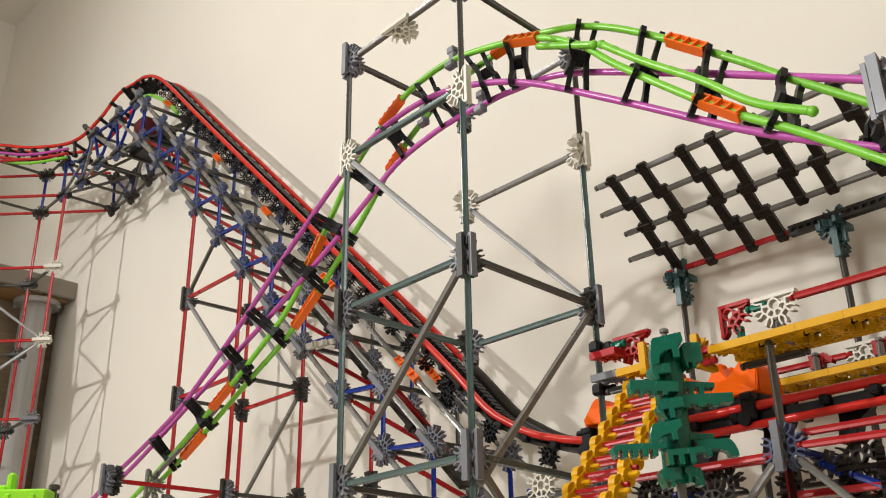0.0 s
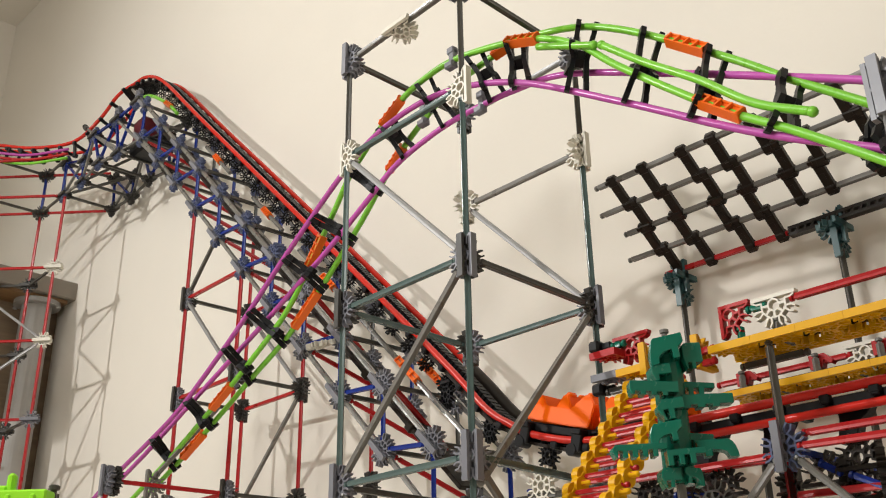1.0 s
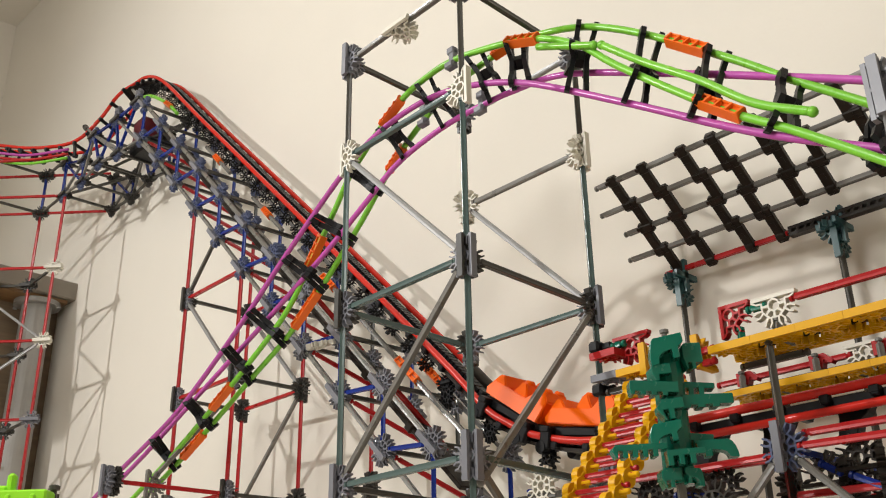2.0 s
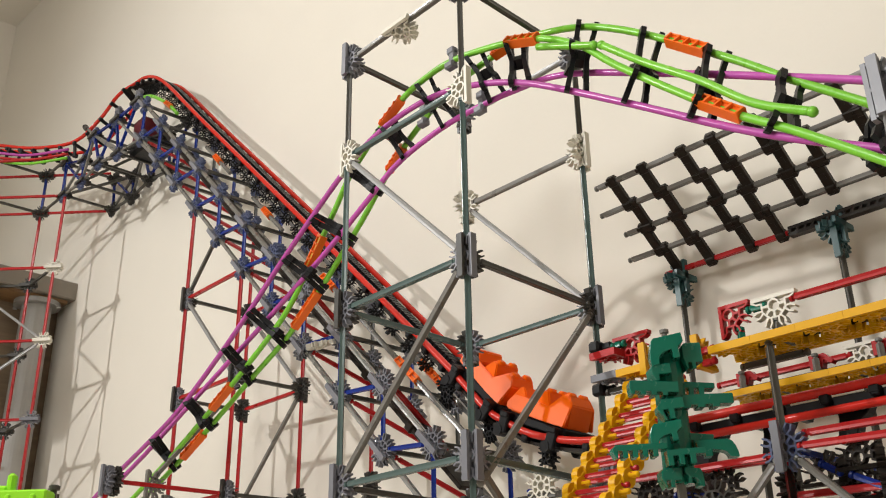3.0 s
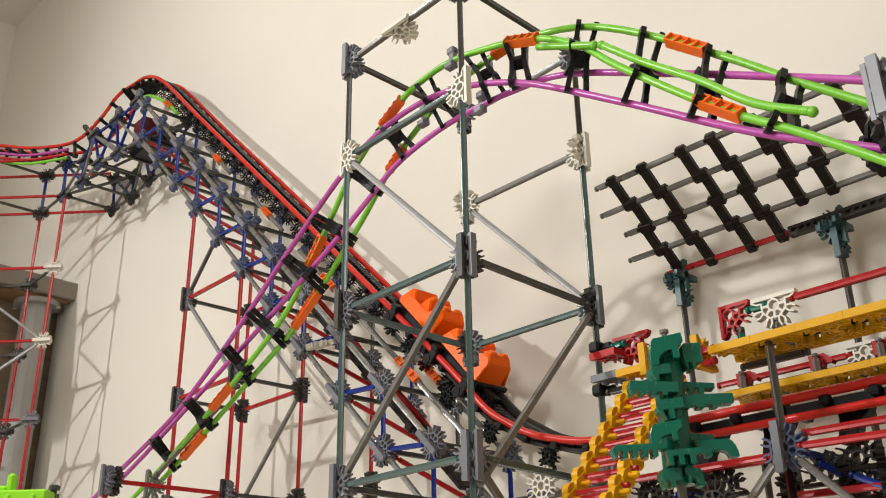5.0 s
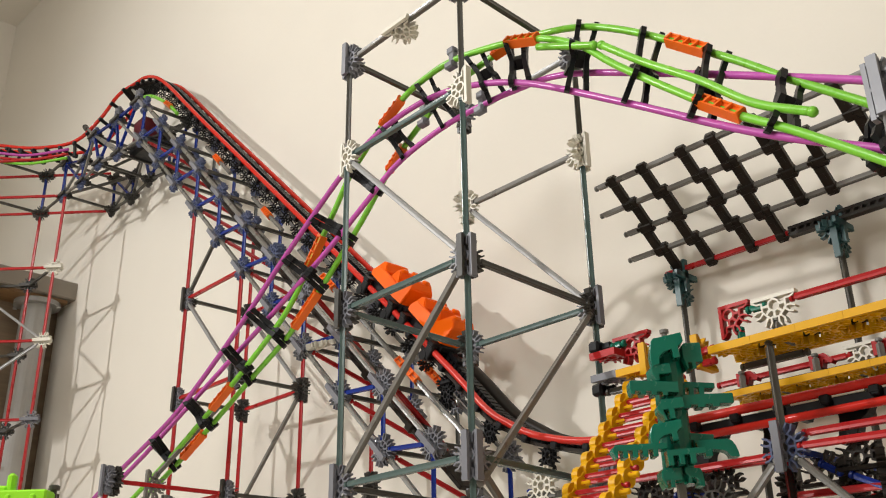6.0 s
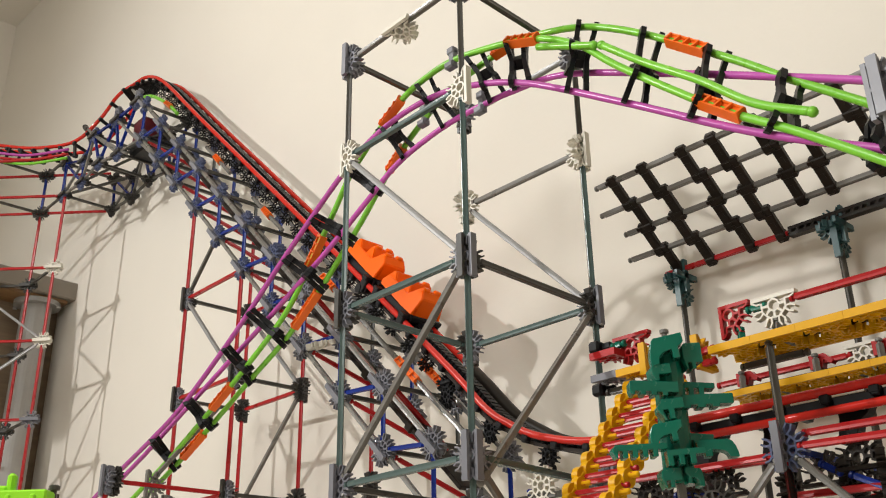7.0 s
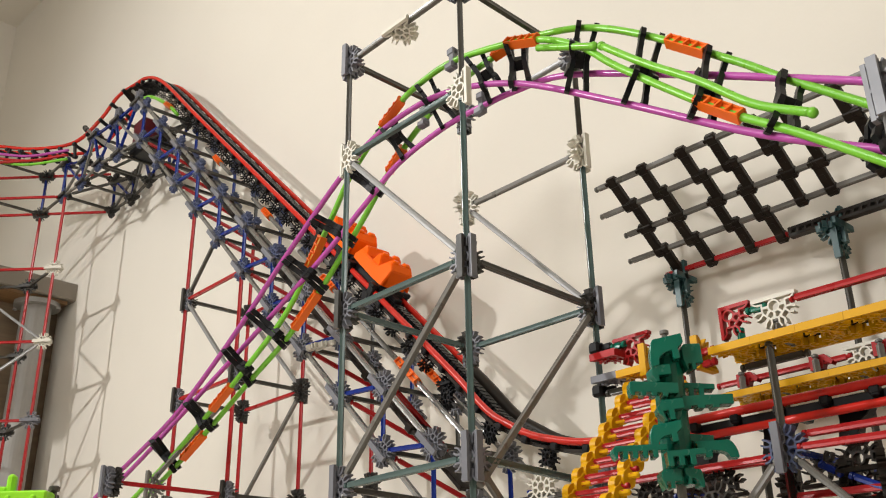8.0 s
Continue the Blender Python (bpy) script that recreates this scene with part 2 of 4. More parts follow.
def build_counter():
    """A high table at the far end: laminate slab, round steel column, flange, brown end panel with a bracket curve."""
    t = thing("counter_table", "high grey table with a steel column and brown end panel", "table", G(0.1, 1.58, 0))
    # pulled along the camera's sight lines to keep its place in the view
    near = Matrix.Translation(EYE) @ Matrix.Scale(COUNTER, 4) @ Matrix.Translation(-EYE)
    corner = near @ G(0.40, 1.842, 0)
    turn = Matrix.Translation(corner) @ Matrix.Rotation(math.atan(-LEAN), 4, "Z") @ Matrix.Translation(-corner) @ near
    base = 0.19 - 0.19 / COUNTER

    def seat(a, b, z):
        return turn @ room_pose(a, b, z)
    bm = bmesh.new()
    box_into(bm, (0.734, 0.5, 0.047), Matrix(), 0.003)
    part("tabletop", finish("tabletop", bm, SLAB), t, seat(0.40 - 0.367, 1.842 + 0.25, 1.066))
    bm = bmesh.new()
    box_into(bm, (0.70, 0.47, 0.008), Matrix())
    part("underside", finish("underside", bm, OAK), t, seat(0.40 - 0.367, 1.842 + 0.25, 1.038), "warm brown wooden underside")
    bm = bmesh.new()
    cylinder_into(bm, 0.036, Vector((0, 0, base)), Vector((0, 0, 1.024)), 32)
    part("column", finish("column", bm, STEEL), t, seat(0.325, 1.90, 0))
    bm = bmesh.new()
    cylinder_into(bm, 0.056, Vector((0, 0, 0)), Vector((0, 0, 0.012)), 28)
    for k in range(4):
        a = radians(45 + 90 * k)
        cylinder_into(bm, 0.006, Vector((0.055 * math.cos(a), 0.055 * math.sin(a), -0.004)), Vector((0.055 * math.cos(a), 0.055 * math.sin(a), 0)), 8)
    part("flange", finish("flange", bm, STEEL), t, seat(0.325, 1.90, 1.0215))
    bm = bmesh.new()
    flare = [(0.018 * (1 - math.sin(radians(a))), 1.041 - 0.05 * math.sin(radians(a))) for a in range(0, 91, 15)]
    pts = [(0.0, base)] + list(reversed(flare)) + [(-0.35, 1.033), (-0.35, base)]
    face = [bm.verts.new((x, -0.012, z)) for x, z in pts]
    back = [bm.verts.new((x, 0.012, z)) for x, z in pts]
    bm.faces.new(face)
    bm.faces.new(list(reversed(back)))
    for i in range(len(pts)):
        j = (i + 1) % len(pts)
        bm.faces.new((face[i], face[j], back[j], back[i]))
    part("end_panel", finish("end_panel", bm, PANEL), t, seat(0.4, 1.955, 0))


build_counter()

# ---- foreground tower ----
Z0, Z1, Z2, Z3, Z4, Z5 = 0.724, 0.618, 0.468, 0.318, 0.168, 0.018


def build_tower():
    t = thing("support_tower", "tall square tower of green-grey rods and snowflake connectors", "toy tower", G(0.075, 0.075, 0))
    F, L, R, B = (0, 0), (0, 0.1545), (0.15, 0), (0.15, 0.152)

    def at(c, z):
        """The rear posts are lowered a few millimetres to fit the camera's view."""
        return G(c[0], c[1], z - (0.0057 - 0.01 * c[1] if c[0] > 0 else 0.0) - 0.007 * c[1])
    for c in (F, L, R, B):
        rod(t, at(c, Z1), at(c, Z0), DARK)
        for lo, hi in ((Z2, Z1), (Z3, Z2), (Z4, Z3), (Z5, Z4)):
            rod(t, at(c, lo), at(c, hi), GREEN_GREY)
        for z in (Z0, Z2, Z3, Z4, Z5):
            connector(t, at(c, z), UP, BX * (1 if c[1] == 0 else -1), CONN, 5)
            connector(t, at(c, z), UP, AX * (1 if c[0] == 0 else -1), CONN_DARK if c == B else (CONN if z != Z2 else CONN_DARK), 5)
        connector(t, at(c, Z1), UP, BX * (1 if c[1] == 0 else -1), WHITE, 5, "white snowflake connector")
        if c[0] > 0:
            connector(t, at(c, Z1), UP, -AX, WHITE, 5, "white snowflake connector")
    for z, pairs in ((Z0, ((L, F, GREY), (L, B, DARK), (F, R, DARK), (B, R, SILVER))),
                     (Z1, ((L, F, GREEN_GREY), (B, R, GREY))),
                     (Z2, ((L, F, GREEN_GREY), (L, B, GREEN_GREY), (F, R, DARK), (B, R, GREEN_GREY))),
                     (Z3, ((L, F, GREEN_GREY), (L, B, DARK), (F, R, GREEN_GREY), (B, R, DARK))),
                     (Z4, ((L, F, GREEN_GREY), (L, B, DARK), (F, R, DARK), (B, R, DARK)))):
        for c, d, mat in pairs:
            rod(t, at(c, z), at(d, z), mat)
    rod(t, at(L, Z1), at(F, Z2), SILVER, label="pale silver diagonal rod")
    rod(t, at(B, Z1), at(R, Z2), SILVER, label="pale silver diagonal rod")
    rod(t, at(F, Z2), at(L, Z3), GREY)
    rod(t, at(R, Z2), at(F, Z3 - 0.026), GREY)
    rod(t, at(F, Z3), at(R, Z4), GREY)
    rod(t, at(L, Z3), at(F, Z4), GREY)
    # a loose pair of connectors half way along the top rod, and grey clips that hold the arch
    connector(t, at(L, Z0).lerp(at(F, Z0), 0.49) - UP * 0.004, BX, AX - UP * 0.28, WHITE, 5, "white snowflake connector")


build_tower()


def build_end_tower():
    """The tower at the far end of the arch, of which the near post stands in view."""
    t = thing("support_tower", "grey rod tower carrying the lower end of the arch", "toy tower", G(0, -0.3185, 0))
    for a in (0.0, 0.15):
        for z in (0.463, 0.313, 0.163, 0.013):
            connector(t, G(a, -0.3185, z), UP, -BX, CONN, 5)
            connector(t, G(a, -0.3185, z), UP, AX * (1 if a == 0 else -1), CONN, 5)
        for z in (0.313, 0.163, 0.013):
            rod(t, G(a, -0.3185, z), G(a, -0.3185, z + 0.15), SILVER)
    for z in (0.463, 0.313):
        rod(t, G(0, -0.3185, z), G(0.15, -0.3185, z), GREY)


build_end_tower()

# ---- lift hill ----
NA, FA = 0.152, 0.258
DB, DZ, H = 0.0771, 0.0741, 0.069


def low(i, a=NA):
    return G(a, 0.749 - DB * i, 0.830 - DZ * i)


def high(i, a=NA):
    return low(i, a) + UP * H


def build_hill():
    t = thing("lift_hill_truss", "sloping truss of blue, grey and red rods under the lift track", "toy truss", G(0.2, 0.45, 0))
    for a in (NA, FA):
        near = a == NA
        for i in range(-3, 7):
            rod(t, low(i, a), low(i + 1, a), CHROME if near and i > 2 else GREY, 0.013)
        for i in range(-4, 7):
            rod(t, high(i, a), high(i + 1, a), ((GREY if i < 4 else CHROME) if near else (SILVER if i < 3 else CHROME)), 0.013)
        for i in range(-3, 8):
            m = BLUE if (near or i % 2) else DARK
            rod(t, low(i, a), high(i, a), BLUE if near else m, 0.0105)
            if i < 7 and near:
                rod(t, low(i, a), high(i + 1, a), BLUE, 0.0105)
            sl = (low(i, a) - low(i + 1, a)).normalized()
            up = AX.cross(sl)
            face = AX if near else -AX
            connector(t, low(i, a), sl, up, BLUE_CONN if i < 4 else CONN, 8)
            connector(t, high(i, a), sl, up, BLUE_CONN if i < 4 else CONN, 8)
            connector(t, low(i, a) - face * 0.003, sl, face, CONN, 5)
            connector(t, high(i, a) - face * 0.003, sl, face, CONN, 5)
    for i in range(-3, 8):
        rod(t, low(i), low(i, FA), DARK)
        rod(t, high(i), high(i, FA), DARK)
        if i < 7:
            rod(t, low(i), low(i + 1, FA), RED, 0.014)
            if i in (4, 6):
                rod(t, low(i, FA), high(i, NA) + UP * 0.01, RED, 0.02)
            if i % 2:
                rod(t, high(i), low(i - 1, FA), DARK, 0.02)
    # columns down to the floor
    for b, top in ((0.749, 0.830), (0.595, 0.680), (0.44, 0.53)):
        for a in (NA, FA):
            zs = [z for z in (0.68, 0.53, 0.38, 0.23, 0.08) if z < top - 0.05]
            if b == 0.44:
                zs = [0.38, 0.23, 0.08]
                if a == NA:
                    continue
            prev = top
            for z in zs:
                rod(t, G(a, b, z), G(a, b, prev), RED)
                connector(t, G(a, b, z), UP, -BX if b < 0.7 else -BX, CONN_DARK if a == FA else CONN, 8 if a == FA else 5)
                connector(t, G(a, b, z), UP, AX * (1 if a == NA else -1), CONN_DARK, 5)
                prev = z
            rod(t, G(a, b, 0.0), G(a, b, prev), RED, 0.002)
    for z in (0.68, 0.53, 0.38, 0.23):
        for a in (NA, FA):
            rod(t, G(a, 0.749, z), G(a, 0.595, z), RED)
        rod(t, G(NA, 0.749, z), G(FA, 0.749, z), DARK)
        if z < 0.6:
            rod(t, G(NA, 0.595, z), G(FA, 0.595, z), DARK)
    for z in (0.68, 0.38):
        for a in (NA, FA):
            rod(t, G(a, 0.749, z), G(a, 0.595, z - 0.15), SILVER)
    rod(t, low(1), G(NA, 0.749, 0.68), DARK)
    rod(t, G(FA, 0.595, 0.53), G(FA, 0.749, 0.38), GREY)
    rod(t, G(FA, 0.44, 0.38), G(FA, 0.595, 0.23), GREY)
    connector(t, G(NA - 0.012, 0.386, 0.520), BX, -AX - UP * 0.25, WHITE, 5, "white snowflake connector")
    return t


build_hill()


def build_crest():
    """The frame under the crest and the pier at its foot."""
    t = thing("crest_scaffold", "blue and grey rod frame under the crest of the lift hill", "toy truss", G(0.2, 1.3, 0))
    lower = [(1.333, 1.072), (1.24, 1.066), (1.165, 1.078), (1.078, 1.063)]
    upper = [(1.342, 1.148), (1.245, 1.116), (1.207, 1.157), (1.105, 1.147), (1.018, 1.146)]
    for a in (NA, FA):
        near = a == NA
        for b, z in lower + upper:
            connector(t, G(a, b, z), UP, -BX, BLUE_CONN if near else CONN_DARK, 8)
            connector(t, G(a, b, z), BX, AX * (1 if near else -1), CONN_DARK, 5)
        for p, q in zip(lower, lower[1:] + [(0.980, 1.052)]):
            rod(t, G(a, *p), G(a, *q), GREY if near else DARK)
        for p, q in zip(upper, upper[1:] + [(0.980, 1.121)]):
            rod(t, G(a, *p), G(a, *q), BLUE if near else DARK)
        for p, q in ((lower[0], upper[0]), (lower[1], upper[1]), (lower[2], upper[2]), (lower[3], upper[3])):
            rod(t, G(a, *p), G(a, *q), BLUE)
        for p, q, mat in ((lower[0], upper[1], GREY), (lower[1], upper[2], GREY), (lower[2], upper[3], BLUE), (lower[3], upper[4], BLUE), (lower[1], upper[0], BLUE),
                          (lower[3], upper[2], GREY), (lower[3], (0.980, 1.052), GREY)):
            rod(t, G(a, *p), G(a, *q), mat)
        rod(t, G(a, *upper[3]), low(-2, a), GREY, 0.015)
        rod(t, G(a, *upper[2]), G(a, 1.03, 1.04), GREY, 0.012)
    for p in lower + upper:
        rod(t, G(NA, *p), G(FA, *p), DARK)
    for p, q in zip(lower, upper[1:]):
        rod(t, G(NA, *p), G(FA, *q), DARK, 0.014)
    # red motor block and its black housing between the two sides
    bm = bmesh.new()
    box_into(bm, (0.042, 0.04, 0.05), Matrix(), 0.004)
    part("motor_block", finish("motor_block", bm, MAROON), t, axes(G(0.20, 1.07, 1.12), BX, AX), "dark red block")
    bm = bmesh.new()
    box_into(bm, (0.075, 0.06, 0.022), Matrix(), 0.006)
    part("motor_housing", finish("motor_housing", bm, BLACK), t, axes(G(0.205, 1.05, 1.075), BX, AX), "black housing")
    # loose upright ends on the near side
    rod(t, G(NA, 1.207, 1.157), G(NA, 1.262, 1.200), GREY, 0.004)
    rod(t, G(NA, 1.25, 1.188), G(NA, 1.268, 1.204), CONN_DARK, 0.0, 0.0058, label="dark end cap")
    connector(t, G(NA, 1.105, 1.158), UP, -BX, CONN, 5)
    connector(t, G(NA, 1.018, 1.156), UP, -BX, CONN, 5)
    # pier
    D = (BX - AX).normalized()
    cols = ((0.15, 1.315, WHITE), (0.15, 1.445, CONN_DARK))
    for a, b, mat in cols:
        prev = 1.07
        for z in (0.906, 0.756, 0.604, 0.454, 0.304, 0.154):
            rod(t, G(a, b, z), G(a, b, prev), RED)
            connector(t, G(a, b, z), UP, D, mat if z > 0.7 else (CONN if mat is WHITE else mat), 8)
            connector(t, G(a, b, z), D, AX, mat if z > 0.7 else (CONN if mat is WHITE else mat), 5)
            rod(t, G(a, b, z), G(a, b, z) + D * 0.21, RED if mat is WHITE else DARK)
            prev = z
        rod(t, G(a, b, 0), G(a, b, prev), RED, 0.002)
    for z in (0.906, 0.756, 0.604, 0.454):
        rod(t, G(0.15, 1.315, z), G(0.15, 1.445, z), DARK)
    rod(t, G(0.15, 1.315, 0.756), G(0.15, 1.315, 0.906) + D * 0.21, SILVER)
    rod(t, G(0.15, 1.315, 0.756), G(0.15, 1.315, 0.604) + D * 0.21, SILVER)
    for z in (1.07, 1.16):
        connector(t, G(0.15, 1.445, z), UP, D, CONN_DARK, 8)
        connector(t, G(0.15, 1.445, z), D, BX, CONN_DARK, 8)
        rod(t, G(0.15, 1.445, z) - D * 0.15, G(0.15, 1.445, z) + D * 0.25, RED, 0.01)
        rod(t, G(0.15, 1.445, z), G(0.15, 1.333, z - 0.002), DARK)
        rod(t, G(0.15, 1.445, z), G(0.15, 1.445, z) - AX * 0.15, DARK)
    rod(t, G(0.15, 1.445, 1.07), G(0.15, 1.445, 1.16), BLUE)
    rod(t, G(0.15, 1.333, 1.07), G(0.15, 1.333, 1.07) + D * 0.25, RED)
    rod(t, G(0.15, 1.333, 1.155), G(0.15, 1.333, 1.155) + D * 0.25, RED)
    rod(t, G(0.15, 1.333, 1.07), G(0.15, 1.333, 1.155), BLUE)


build_crest()

# ---- lift track ----
PROFILE = [(-0.46, 0.365), (-0.1, 0.365), (0.0, 0.3645), (0.065, 0.366), (0.125, 0.381), (0.161, 0.399), (0.192, 0.42), (0.24, 0.469),
           (0.335, 0.560), (0.592, 0.803), (0.884, 1.077), (1.014, 1.201), (1.075, 1.251), (1.13, 1.279), (1.175, 1.287)]
TURNOFF = [(0.022, 1.202, 1.262), (0.045, 1.225, 1.205), (0.068, 1.287, 1.172), (0.113, 1.385, 1.183), (0.158, 1.475, 1.211), (0.22, 1.60, 1.25)]
A_NEAR, A_FAR = 0.208, 0.252


def lift_path(a):
    """The line of a rail: straight over the hill, then off towards the near side past the crest."""
    return smooth_path([G(a, b, z) for b, z in PROFILE] + [G(a - da, b, z) for da, b, z in TURNOFF], 10)


def build_lift_track():
    t = thing("lift_track", "red tubular rails with a black lift chain and black ties", "toy track", G(0.23, 0.4, 0.3))
    tube(t, "rail", lift_path(A_NEAR), 0.0037, RAIL_RED, 10)
    far = lift_path(A_FAR)
    split = min(range(len(far)), key=lambda k: abs((far[k] - ORIGIN).dot(BX) - 0.262))
    tube(t, "rail", far[split - 1:], 0.0037, RAIL_RED, 10)
    dip = min(range(len(far)), key=lambda k: abs((far[k] - ORIGIN).dot(BX) - 0.075))
    tube(t, "rail", far[dip - 1:split], 0.0062, BROWN_BLACK, 10, "thick black tube on the far rail's line through the dip")
    tube(t, "rail", far[:dip], 0.0037, RAIL_RED, 10)
    mid = lift_path(0.23)
    inv = t.matrix_world.inverted()
    # chain of small links between the rails
    bm = bmesh.new()
    for p, d in resample(mid[:150], 0.0075):
        side = AX
        n = d.cross(side) * -1 if d.cross(side).z < 0 else d.cross(side)
        if (p - ORIGIN).dot(BX) < 0.03:
            continue
        m = axes(inv @ (p - n * 0.0012), d, side)
        box_into(bm, (0.0055, 0.013, 0.0055), m)
        box_into(bm, (0.0095, 0.005, 0.003), m)
    part("lift_chain", finish("lift_chain", bm, BLACK), t, None, "black plastic lift chain")
    # black troughs under the chain
    bm = bmesh.new()
    for p, d in resample(mid[:150], 0.02):
        n = d.cross(AX)
        n = -n if n.z < 0 else n
        m = axes(inv @ (p - n * 0.008), d, AX)
        if (p - ORIGIN).dot(BX) < 0.03:
            continue
        box_into(bm, (0.0206, 0.039, 0.003), m)
    part("chain_trough", finish("chain_trough", bm, BROWN_BLACK), t, None, "dark chain trough")
    # ties
    bm = bmesh.new()
    box_into(bm, (0.007, 0.050, 0.005), Matrix.Translation((0, 0, -0.0075)), 0.001)
    for s in (-1, 1):
        box_into(bm, (0.008, 0.007, 0.006), Matrix.Translation((0, s * 0.022, -0.0055)), 0.001)
    tie = finish("tie", bm, BLACK)
    for p, d in resample(mid, 0.0375):
        part("tie", tie, t, axes(p, d, -AX))
    bm = bmesh.new()
    box_into(bm, (0.006, 0.005, 0.034), Matrix.Translation((0, 0, -0.019)), 0.0008)
    box_into(bm, (0.009, 0.006, 0.006), Matrix.Translation((0, 0, -0.036)), 0.0008)
    post = finish("hanger_post", bm, BLACK)
    for p, d in resample(lift_path(A_NEAR)[165:], 0.036):
        part("hanger_post", post, t, axes(p, d, UP.cross(d)))
    # black snowflake clips hanging under the near rail along the slope
    for p, d in resample(lift_path(0.226)[72:146], 0.042):
        n = d.cross(AX)
        n = -n if n.z < 0 else n
        part("connector", connector_mesh(8, BLACK, 0.0036), t, axes(p - n * 0.0205, AX, n) @ Matrix.Scale(0.80, 4), "black snowflake connector")
    # orange joint sleeves along the lower guide rods
    for i in (-2,):
        p = high(i, FA).lerp(high(i + 1, FA), 0.45) + UP * 0.012
        sleeve(t, p - (high(i, FA) - high(i + 1, FA)).normalized() * 0.011, p + (high(i, FA) - high(i + 1, FA)).normalized() * 0.011, ORANGE)
    slope = (low(0) - low(1)).normalized()
    for b, z in ((0.7615, 0.9321), (0.6017, 0.779)):
        p = G(0.19, b, z)
        sleeve(t, p - slope * 0.012, p + slope * 0.012, ORANGE)
        rod(t, p - slope * 0.06, p + slope * 0.06, GREY, 0.0)
    for a, b, z, ln in ((0.20, 0.303, 0.4818, 0.047), (0.235, 0.302, 0.484, 0.050), (0.20, 0.459, 0.6325, 0.034)):
        sleeve(t, G(a, b, z) - slope * ln / 2, G(a, b, z) + slope * ln / 2, ORANGE)
        rod(t, G(a, b, z) - slope * 0.13, G(a, b, z), CHROME, 0.0)
        rod(t, G(a, b, z), G(a, b, z) + slope * 0.10, GREY, 0.0)
    bm = bmesh.new()
    for i in range(-3, 7):
        p = inv @ (low(i, 0.20).lerp(high(i, 0.20), 0.42))
        q = inv @ (low(i + 1, 0.20).lerp(high(i + 1, 0.20), 0.42))
        box_into(bm, ((q - p).length * 0.985, 0.026, 0.005), axes((p + q) / 2, q - p, AX), 0.001)
        box_into(bm, (0.012, 0.03, 0.010), axes(p, q - p, AX), 0.0015)
    part("return_chute", finish("return_chute", bm, BROWN_BLACK), t, None, "dark return chute")
    # lime guide at the crest and along the turn
    lime = [G(0.205, b, z) for b, z in ((1.165, 1.226), (1.125, 1.227), (1.072, 1.205), (0.997, 1.15), (0.96, 1.115))]
    tube(t, "guide", smooth_path(lime, 6), 0.0035, LIME)
    sleeve(t, G(0.205, 1.012, 1.161), G(0.205, 0.987, 1.142), ORANGE)
    # second red rail under the guide bar of the station
    tube(t, "rail", [G(0.208, b, 0.3503) for b in (0.02, -0.15, -0.3, -0.46)], 0.0033, RAIL_RED, 10)
    for off, mat in ((0.02, PURPLE), (0.04, LIME), (0.031, RED)):
        pts = [G(0.2 - da, b, z - off) for da, b, z in TURNOFF[2:]]
        tube(t, "guide", smooth_path(pts, 6), 0.003, mat)


SLEEVE = {}


def sleeve(parent, p, q, material, w=0.0072):
    """An open joint sleeve: two side walls, a floor and cross ribs, seen as slots."""
    ln = round((q - p).length, 3)
    k = (ln, material.name, w)
    if k not in SLEEVE:
        bm = bmesh.new()
        box_into(bm, (w, w * 0.92, ln), Matrix.Translation((0, -0.0006, ln / 2)), 0.0006)
        for s in (-1, 1):
            box_into(bm, (0.0014, w + 0.0012, ln), Matrix.Translation((s * w / 2, 0.0003, ln / 2)))
        for i in range(5):
            box_into(bm, (w, 0.004, 0.0016), Matrix.Translation((0, w / 2, ln * (0.03 + 0.235 * i))))
        bmesh.ops.create_cone(bm, cap_ends=False, segments=12, radius1=w * 0.36, radius2=w * 0.36, depth=0.003,
                              matrix=Matrix.Translation((0, w / 2, ln / 2)) @ Matrix.Rotation(radians(90), 4, "X"))
        SLEEVE[k] = finish("joint_sleeve", bm, material)
    d = (q - p).normalized()
    out = (UP * 0.5 - AX - BX * 0.4)
    y = (out - d * out.dot(d)).normalized()
    m = Matrix((y.cross(d), y, d)).transposed().to_4x4()
    m.translation = p
    return part("joint_sleeve", SLEEVE[k], parent, m, "orange joint sleeve")


build_lift_track()

# ---- the arch of purple and lime rails ----

